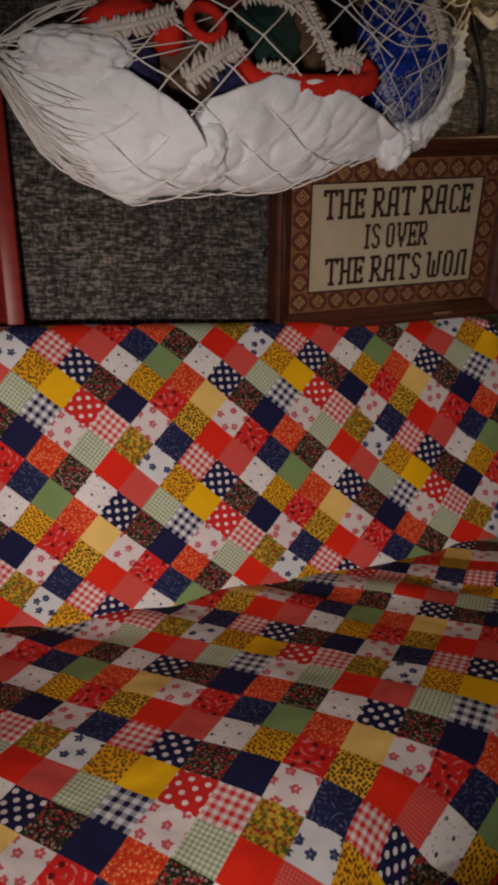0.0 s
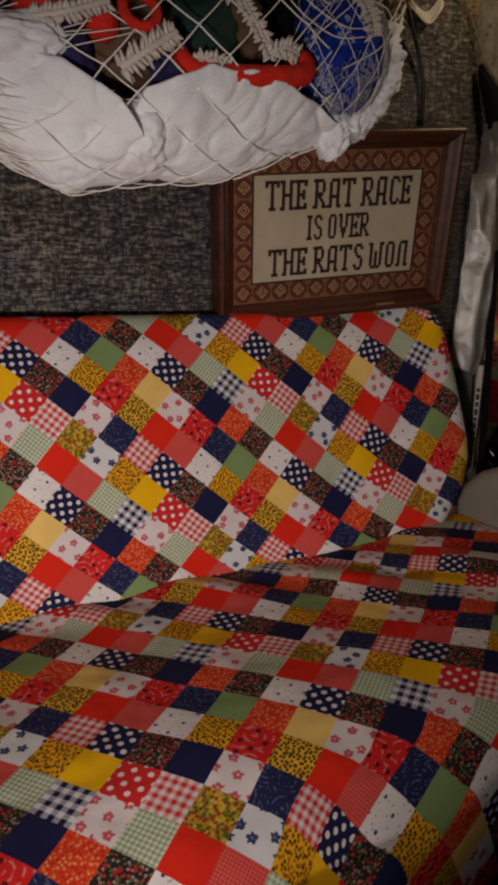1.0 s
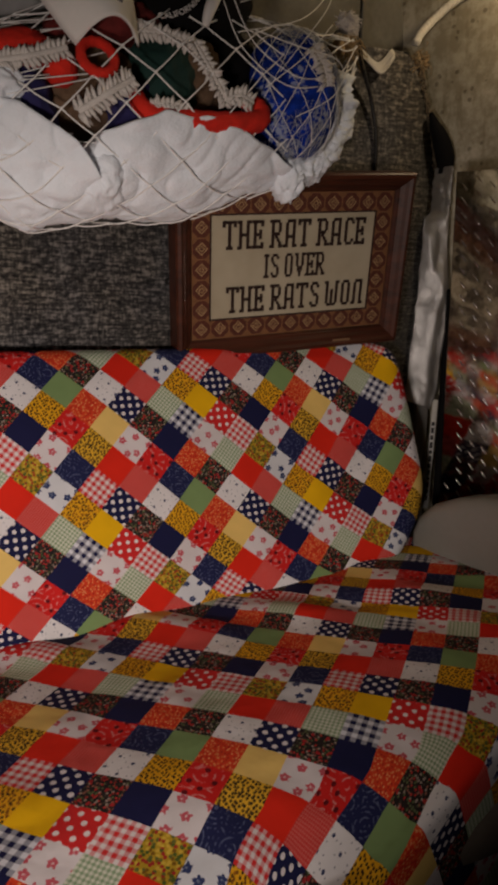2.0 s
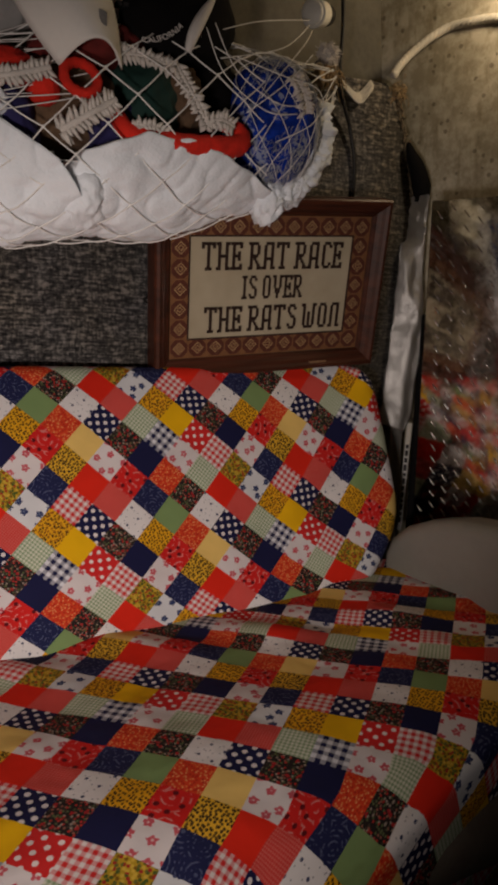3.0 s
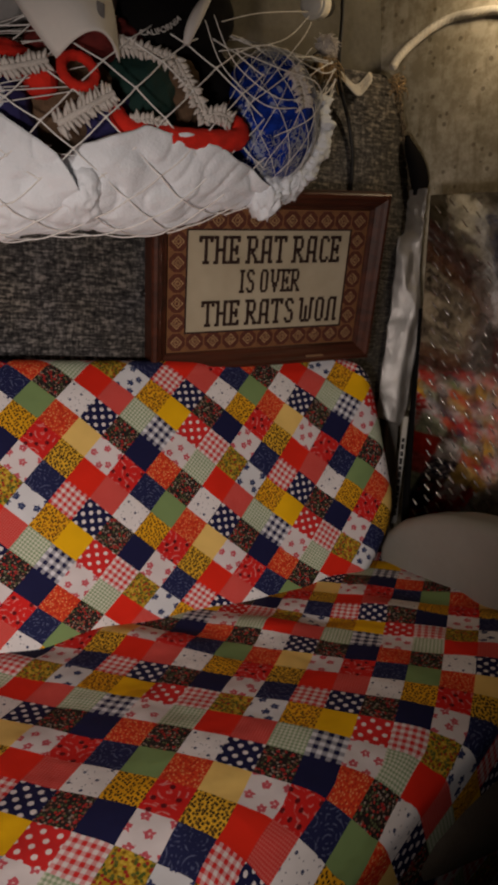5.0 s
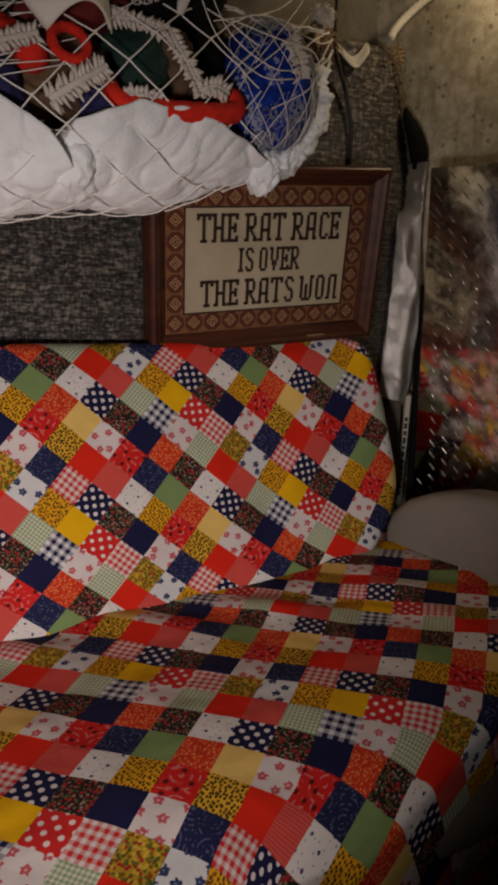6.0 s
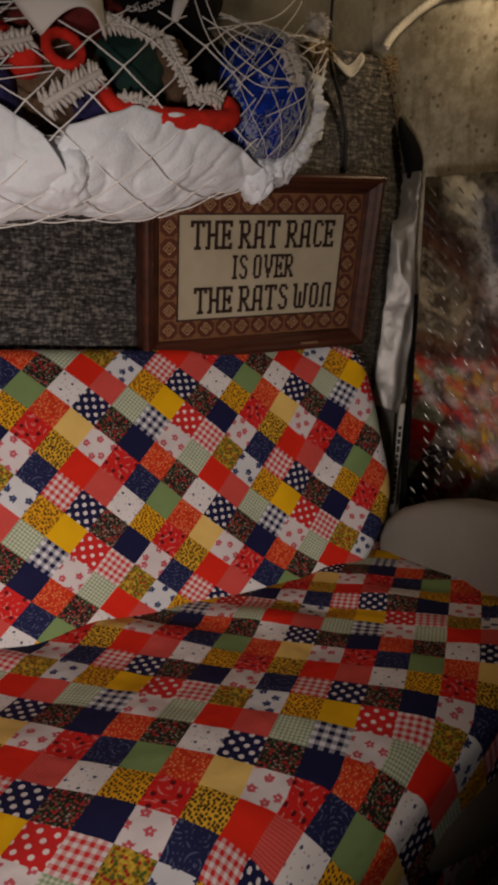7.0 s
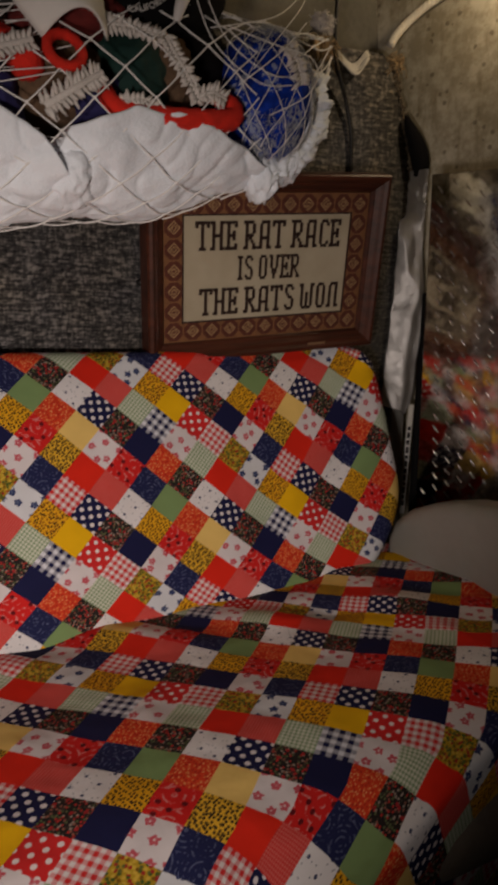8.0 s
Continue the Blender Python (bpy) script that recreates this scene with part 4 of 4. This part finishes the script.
def stuffing():
    white = "loose white polyester batting bulging in the cord net"
    for x0, x1, tops, seed in ((0.025, 0.36, ((0.02, 0.1, 0.2, 0.27, 0.36), (1.300, 1.292, 1.262, 1.225, 1.125)), 1.0),
                               (0.275, 0.72, ((0.27, 0.31, 0.40, 0.52, 0.60, 0.66, 0.72), (1.150, 1.240, 1.275, 1.268, 1.250, 1.238, 1.235)), 5.0)):
        thing("batting", puff(x0, x1, tops, seed), BATTING, white, "stuffing")
    bm = lump(bmesh.new(), (0.135, 1.095, 1.292), (0.078, 0.055, 0.034), 0.16, 2.2, 17.0, 0.07, 5)
    thing("batting", bm, BATTING, white, "stuffing")
    bm = lump(bmesh.new(), (0.315, 1.105, 1.185), (0.044, 0.062, 0.052), 0.12, 2.0, 31.0, 0.04, 5)
    thing("batting", bm, BATTING, white, "stuffing")
    # a plaited white scarf end up the far side
    scarf = tagged(new("scarf"), "plaited white knitted scarf end inside the net", "scarf")
    for k in range(9):
        bm = bmesh.new()
        s = k / 8
        c = Vector((0.665, 1.115, 1.215)).lerp(Vector((0.762, 1.13, 1.372)), s) + Vector((0.035 * math.sin(s * math.pi), 0, -0.012 * math.sin(s * math.pi)))
        lump(bm, c - Vector((0.008, 0, 0)), (0.038, 0.036, 0.026), 0.30, 2.8, 20 + k, 0.16, 4, pose(0, 0, 0, 0, -62 + 40 * s + (18 if k % 2 else -18), 0))
        part("plait", bm, BATTING, scarf)
    bm = lump(bmesh.new(), (0.660, 1.125, 1.340), (0.083, 0.095, 0.108), 0.06, 2.2, 2.0, 0.02, 5)
    thing("woolly_hat", bm, WOOL, "blue woollen hat with pale snowflake knitting", "hat")
    bm = fringe(bmesh.new(), [(0.655, 1.030, 1.40), (0.672, 1.024, 1.375), (0.682, 1.026, 1.345)], 0.010, 0.016, 0.006)
    thing("chenille_trim", bm, FLEECE, "fluffy white chenille trim on the blue hat", "trim", group="fluffy trims")

    def felt(name, mat, centre, radii, label, category, seed, rot=0, amp=0.14):
        return thing(name, lump(bmesh.new(), centre, radii, amp, 2.2, seed, 0.08, 4, pose(0, 0, 0, 0, rot, 0)), mat, label, category)
    felt("felt_boot", GREEN_FELT, (0.425, 1.13, 1.345), (0.062, 0.06, 0.065), "dark green velvet toy boot inside the net", "toy", 3, 20)
    felt("felt_boot", NAVY_FELT, (0.215, 1.115, 1.285), (0.036, 0.05, 0.055), "navy velvet toy boot inside the net", "toy", 5, -28)
    felt("felt_boot", NAVY_FELT, (0.37, 1.14, 1.30), (0.07, 0.06, 0.05), "navy velvet toy boot inside the net", "toy", 6, 10)
    felt("plush_toy", BROWN, (0.30, 1.15, 1.325), (0.10, 0.07, 0.07), "brown plush toy body inside the net", "toy", 8)
    felt("plush_toy", BROWN, (0.485, 1.15, 1.36), (0.055, 0.06, 0.075), "brown plush toy body inside the net", "toy", 9)
    felt("plush_toy", BLACK_CLOTH, (0.545, 1.17, 1.37), (0.07, 0.06, 0.09), "black plush toy body inside the net", "toy", 10)
    felt("red_hat", RED_FELT, (0.195, 1.10, 1.345), (0.055, 0.045, 0.028), "bright red felt hat folded inside the net", "hat", 12, -14, 0.1)
    felt("red_hat", RED_FELT, (0.258, 1.08, 1.325), (0.024, 0.03, 0.022), "bright red felt hat folded inside the net", "hat", 13, 20, 0.1)
    felt("red_hat", DARKRED, (0.335, 1.13, 1.41), (0.09, 0.06, 0.035), "dark red knitted hat inside the net", "hat", 14, -12)
    # a crocheted ring
    bm = bmesh.new()
    loop = [Vector((0.305, 1.045, 1.339)) + Vector((0.0245 * math.cos(t), 0.010 * math.sin(t), 0.0235 * math.sin(t))) for t in [2 * math.pi * k / 32 for k in range(33)]]
    tube(bm, loop, lambda s: 0.0075 + 0.0009 * math.sin(s * 120), 10)
    thing("crochet_ring", bm, RED_FELT, "red crocheted ring pressed against the net", "toy")
    # long red brims and fluffy trims
    bm = bmesh.new()
    tube(bm, spline([(0.365, 1.062, 1.300), (0.380, 1.05, 1.276), (0.44, 1.042, 1.268), (0.51, 1.042, 1.272), (0.565, 1.05, 1.283), (0.572, 1.06, 1.305), (0.54, 1.07, 1.322)], 40), lambda s: 0.012 + 0.006 * math.sin(s * 3.1) + 0.0008 * math.sin(s * 150), 10)
    thing("red_brim", bm, RED_FELT, "red knitted brim of a toy hat on the batting", "hat")
    for pts, w, t in (([(0.275, 1.046, 1.262), (0.315, 1.032, 1.288), (0.355, 1.036, 1.315)], 0.014, 0.016), ([(0.455, 1.046, 1.382), (0.478, 1.034, 1.340), (0.505, 1.034, 1.298)], 0.011, 0.011),
                      ([(0.385, 1.040, 1.284), (0.41, 1.034, 1.287), (0.44, 1.036, 1.280)], 0.006, 0.009), ([(0.16, 1.062, 1.318), (0.205, 1.046, 1.325), (0.262, 1.046, 1.345)], 0.013, 0.011),
                      ([(0.365, 1.062, 1.390), (0.41, 1.056, 1.390), (0.456, 1.052, 1.380)], 0.009, 0.011), ([(0.50, 1.034, 1.302), (0.525, 1.03, 1.312), (0.55, 1.036, 1.306)], 0.010, 0.013)):
        thing("chenille_trim", fringe(bmesh.new(), pts, w, t), FLEECE, "fluffy white chenille trim inside the net", "trim", group="fluffy trims")


def caps():
    # white cap, peak hanging over the net
    root = tagged(new("white_hat"), "white cotton peaked hat lying on the net bag", "hat")
    bm = bmesh.new()
    n, m = 20, 14
    grid = []
    for r in range(m + 1):
        s = r / m
        line = []
        for c in range(n + 1):
            k = c / n * 2 - 1
            x = (0.2825 + 0.0675 * k) * (1 - s) + (0.322 + 0.045 * k) * s + 0.004 * k * math.sin(math.pi * s)
            y = 1.062 - 0.040 * (1 - k * k) - 0.010 * s
            z = (1.452 + 0.020 * k) * (1 - s) + (1.3575 + 0.0055 * k + 0.027 * (1 - k * k)) * s
            line.append(bm.verts.new((x, y, z)))
        grid.append(line)
    for r in range(m):
        for c in range(n):
            bm.faces.new((grid[r][c], grid[r][c + 1], grid[r + 1][c + 1], grid[r + 1][c]))
    bmesh.ops.recalc_face_normals(bm, faces=bm.faces[:])
    bmesh.ops.solidify(bm, geom=bm.faces[:], thickness=0.003)
    part("peak", bm, WHITE_CAP, root)
    bm = lump(bmesh.new(), (0.285, 1.13, 1.500), (0.085, 0.08, 0.055), 0.06, 2.0, 5.0, 0.02, 4)
    part("crown", bm, WHITE_CAP, root)
    part("tag", box(bmesh.new(), (-0.006, -0.001, -0.010), (0.006, 0.001, 0.010), m=Matrix.Translation((0.331, 1.020, 1.417)) @ pose(0, 0, 0, -10, 6, 12)), GREY_TAG, root, "small grey printed tag", False)
    # black cap with white lettering and stripe
    root = tagged(new("black_hat"), "black peaked hat with white lettering resting above the net", "hat")
    bm = lump(bmesh.new(), (0.480, 1.14, 1.475), (0.112, 0.088, 0.080), 0.05, 1.8, 3.0, 0.0, 5, pose(0, 0, 0, 0, -14, 0))
    part("crown", bm, BLACK_CLOTH, root)
    bm = bmesh.new()
    tube(bm, spline([(0.474, 1.050, 1.408), (0.480, 1.045, 1.432), (0.496, 1.049, 1.462), (0.520, 1.062, 1.498)], 16), lambda s: 0.010 * math.sin(0.5 + s * 2.2), 8)
    part("stripe", bm, WHITE_PRINT, root, "white curved stripe")
    data = bpy.data.curves.new("lettering", "FONT")
    data.body, data.size, data.extrude, data.align_x = "CALIFORNIA", 0.0120, 0.0006, "CENTER"
    tmp = new("lettering", data)
    bpy.context.view_layer.update()
    me = bpy.data.meshes.new_from_object(tmp.evaluated_get(bpy.context.evaluated_depsgraph_get()))
    bpy.data.objects.remove(tmp)
    me.materials.clear()
    me.materials.append(WHITE_PRINT)
    for v in me.vertices:
        v.co.y += 7.0 * v.co.x ** 2
    ob = new("lettering", me)
    ob.parent = root
    ob.matrix_basis = Matrix.Translation((0.428, 1.026, 1.409)) @ pose(0, 0, 0, 0, -27, 0) @ pose(0, 0, 0, 76, 0, -6)
    # pale bag behind
    bm = lump(bmesh.new(), (0.20, 1.17, 1.47), (0.07, 0.06, 0.05), 0.14, 2.5, 21.0, 0.08, 4)
    thing("plastic_bag", bm, plain("grey_white_plastic", (0.42, 0.42, 0.42), 0.4, vary=0.15), "crumpled pale plastic bag behind the cap", "bag")
    bm = lump(bmesh.new(), (0.385, 1.15, 1.475), (0.035, 0.05, 0.04), 0.08, 2.0, 25.0, 0.03, 4)
    bag = thing("folded_cloth", bm, WHITE_CAP, "folded white cloth with faded dark print", "cloth")
    bm = bmesh.new()
    for k in range(3):
        box(bm, (0.372 + 0.011 * k, 1.088, 1.468), (0.380 + 0.011 * k, 1.105, 1.474), 0.0)
    part("print_bars", bm, INK, bag, "", False)


def cords_and_bits():
    # lamp holder with its hanging cable
    root = tagged(new("lamp_holder"), "white plastic lamp holder hanging on a black cable", "lamp holder")
    m = look((0.788, 1.19, 1.582), (0.90, 1.26, 1.62)) @ pose(0, 0, 0, 180, 0, 0)
    for name, r0, r1, z0, z1, mat, lab in (("collar", 0.021, 0.024, -0.012, 0.035, WHITE_PLASTIC, ""), ("ring", 0.0265, 0.0265, -0.006, 0.004, WHITE_PLASTIC, ""), ("plug_end", 0.022, 0.017, 0.035, 0.062, BLACK_RUBBER, "black rubber end")):
        bm = bmesh.new()
        tube(bm, [(0, 0, z0), (0, 0, z0 + 0.003), (0, 0, z1 - 0.003), (0, 0, z1)], lambda s, r0=r0, r1=r1: (r0 + (r1 - r0) * s) * (0.9 if s in (0.0, 1.0) else 1.0), 20)
        ob = part(name, bm, mat, root, lab)
        ob.matrix_basis = m
    bm = bmesh.new()
    tube(bm, spline([(0.85, 1.245, 2.0), (0.872, 1.235, 1.75), (0.878, 1.225, 1.60), (0.885, 1.235, 1.49), (0.930, 1.252, 1.40), (0.948, 1.257, 1.32), (0.945, 1.259, 1.16)], 60), 0.0042, 8)
    part("cable", bm, BLACK_RUBBER, root, "black rubber cable")
    # fluffy yarn and tan knot
    rng = random.Random(8)
    bm = lump(bmesh.new(), (0.843, 1.225, 1.530), (0.017, 0.014, 0.016), 0.35, 4.0, 3.0, 0.2, 3)
    for k in range(90):
        d = Vector((rng.gauss(0, 1), rng.gauss(-0.4, 0.7), rng.gauss(0.2, 1))).normalized()
        p = Vector((0.843, 1.225, 1.530)) + d * 0.012
        side = d.cross(Vector((0.3, 1, 0.2))).normalized()
        tube(bm, [p, p + d * 0.008 + side * 0.002, p + d * rng.uniform(0.010, 0.020) + Vector((0, 0, -0.005))], lambda t: 0.0022 * (1 - 0.7 * t), 5)
    thing("yarn_tuft", bm, FLEECE, "tuft of frayed white yarn on the cord knot", "yarn")
    knot = tagged(new("twine_knot"), "frayed tan twine knot on the board's edge", "knot")
    bm = lump(bmesh.new(), (0.835, 1.228, 1.490), (0.016, 0.014, 0.013), 0.3, 3.5, 6.0, 0.2, 3)
    for k in range(4):
        ring = [Vector((0.835 + 0.004 * k, 1.225, 1.490)) + Vector((0.007 * math.sin(t + k), 0.015 * math.cos(t), 0.016 * math.sin(t))) for t in [2 * math.pi * i / 14 for i in range(15)]]
        tube(bm, ring, 0.0032, 6)
    part("wrapped_twine", bm, TAN, knot)
    for k in range(60):
        bm = bmesh.new()
        a = rng.uniform(-2.9, 0.5)
        far = rng.uniform(0.02, 0.046)
        p = Vector((0.835, 1.215, 1.492)) + Vector((rng.gauss(0, 0.008), rng.uniform(-0.006, 0.006), rng.gauss(0, 0.006)))
        tube(bm, spline([p, p + Vector((math.cos(a) * far * 0.5, -0.008, math.sin(a) * far * 0.4 + 0.003)), p + Vector((math.cos(a) * far, rng.uniform(-0.008, 0.015), math.sin(a) * far * 0.7 - 0.010))], 6), 0.0009, 4)
        part("frayed_strand", bm, TAN, knot)
    bm = bmesh.new()
    for k in range(11):
        o = Vector((random.uniform(-0.003, 0.003), 0.001 * k, 0.0022 * (k - 5)))
        tube(bm, spline([Vector((0.868, 1.255, 1.512)) + o, Vector((0.905, 1.25, 1.494)) + o * 0.8, Vector((0.945, 1.245, 1.472)) + o, Vector((0.975, 1.245, 1.505)) + o * (0.2 + 0.5 * (k % 3))], 14), 0.0019, 5)
    thing("frayed_cord", bm, ROPE, "frayed flat white cord end tied over the board", "cord")
    # twisted rope along the arch of the wall
    bm = bmesh.new()
    core = spline([(1.032, 1.250, 1.533), (1.048, 1.252, 1.556), (1.078, 1.250, 1.587), (1.105, 1.228, 1.614), (1.132, 1.198, 1.632), (1.147, 1.150, 1.630), (1.163, 1.110, 1.626), (1.18, 1.05, 1.61)], 100)
    for s in range(3):
        pts = []
        for k, p in enumerate(core):
            d = (core[min(k + 1, 100)] - core[max(k - 1, 0)]).normalized()
            side = d.cross(Vector((0, 0, 1))).normalized()
            rise = side.cross(d)
            a = k * 0.62 + s * 2 * math.pi / 3
            pts.append(p + (side * math.cos(a) + rise * math.sin(a)) * 0.0028)
        tube(bm, pts, 0.0064, 8)
    thing("rope", bm, ROPE, "thick twisted white rope curving along the wall", "rope")
    bm = bmesh.new()
    tube(bm, spline([(1.080, 1.246, 1.402), (1.088, 1.244, 1.380), (1.104, 1.240, 1.350), (1.116, 1.236, 1.315), (1.118, 1.236, 1.290), (1.112, 1.238, 1.272)], 24), lambda k: 0.004 + 0.017 * math.sin(min(1.0, k * 1.05) * 2.6) ** 1.2 if k < 0.98 else 0.006, 12)
    thing("black_strap", bm, BLACK_CLOTH, "black cloth strap end stuck out behind the board", "strap")


def picture_hook():
    bm = bmesh.new()
    tube(bm, [(0.482, WALL_Y + 0.004, 1.035), (0.482, WALL_Y - 0.012, 1.034), (0.482, WALL_Y - 0.018, 1.036)], 0.006, 8)
    thing("picture_hook", bm, BLACK_RUBBER, "small black hook in the tweed board", "hook")


def lamps():
    """An unseen lamp on a stand, added to carry the scene's main light from the left."""
    root = tagged(new("added_key_lamp"), "unseen standing lamp with a round white shade, added as the key light's source", "lamp")
    x, y, z = LAMP_AT[0] - 0.06, LAMP_AT[1] - 0.05, LAMP_AT[2]
    bm = bmesh.new()
    tube(bm, [(x, y, 0.0), (x, y, 0.02), (x, y, 0.025)], lambda s: 0.14 - 0.02 * s, 32)
    part("base", bm, BLACK_RUBBER, root)
    bm = bmesh.new()
    tube(bm, [(x - 0.05, y - 0.04, 0.02), (x - 0.05, y - 0.04, z)], 0.012, 12)
    part("pole", bm, BLACK_RUBBER, root)
    bm = bmesh.new()
    tube(bm, [Vector((x - 0.05, y - 0.04, z)), Vector((x - 0.02, y - 0.016, z)), Vector((x + 0.04, y + 0.03, z))], lambda s: 0.03 + 0.11 * s, 32, False)
    part("shade", bm, WHITE_PLASTIC, root)


def corner_lamp():
    """A small amber bulb in a clip on the side wall, just over the rope."""
    root = tagged(new("corner_lamp"), "small amber bulb clipped to the side wall", "lamp")
    m = SIDE @ pose(-0.02, -0.36, 1.66)
    bm = lump(bmesh.new(), m @ Vector((-0.035, 0, 0.02)), (0.018, 0.018, 0.024), 0.0, 1.0, 0, 0, 3)
    glow = Net("amber_bulb")
    glow.done((0.8, 0.4, 0.1), 0.3, 0.0, None, 0.4, Emission_Color=(1.0, 0.55, 0.15, 1.0), Emission_Strength=4.0)
    ob = part("bulb", bm, glow.mat, root)
    ob.visible_shadow = False
    bm = box(bmesh.new(), (-0.05, -0.012, 0.042), (0.024, 0.012, 0.062), 0.003, 2, m=m)
    part("clip", bm, BLACK_RUBBER, root)


setting()
tweed_panel()
foil_board()
bench()
armrest()
sign()
red_frame()
net_bag()
stuffing()
caps()
cords_and_bits()
picture_hook()
lamps()
corner_lamp()
tread_plate()
quilt()
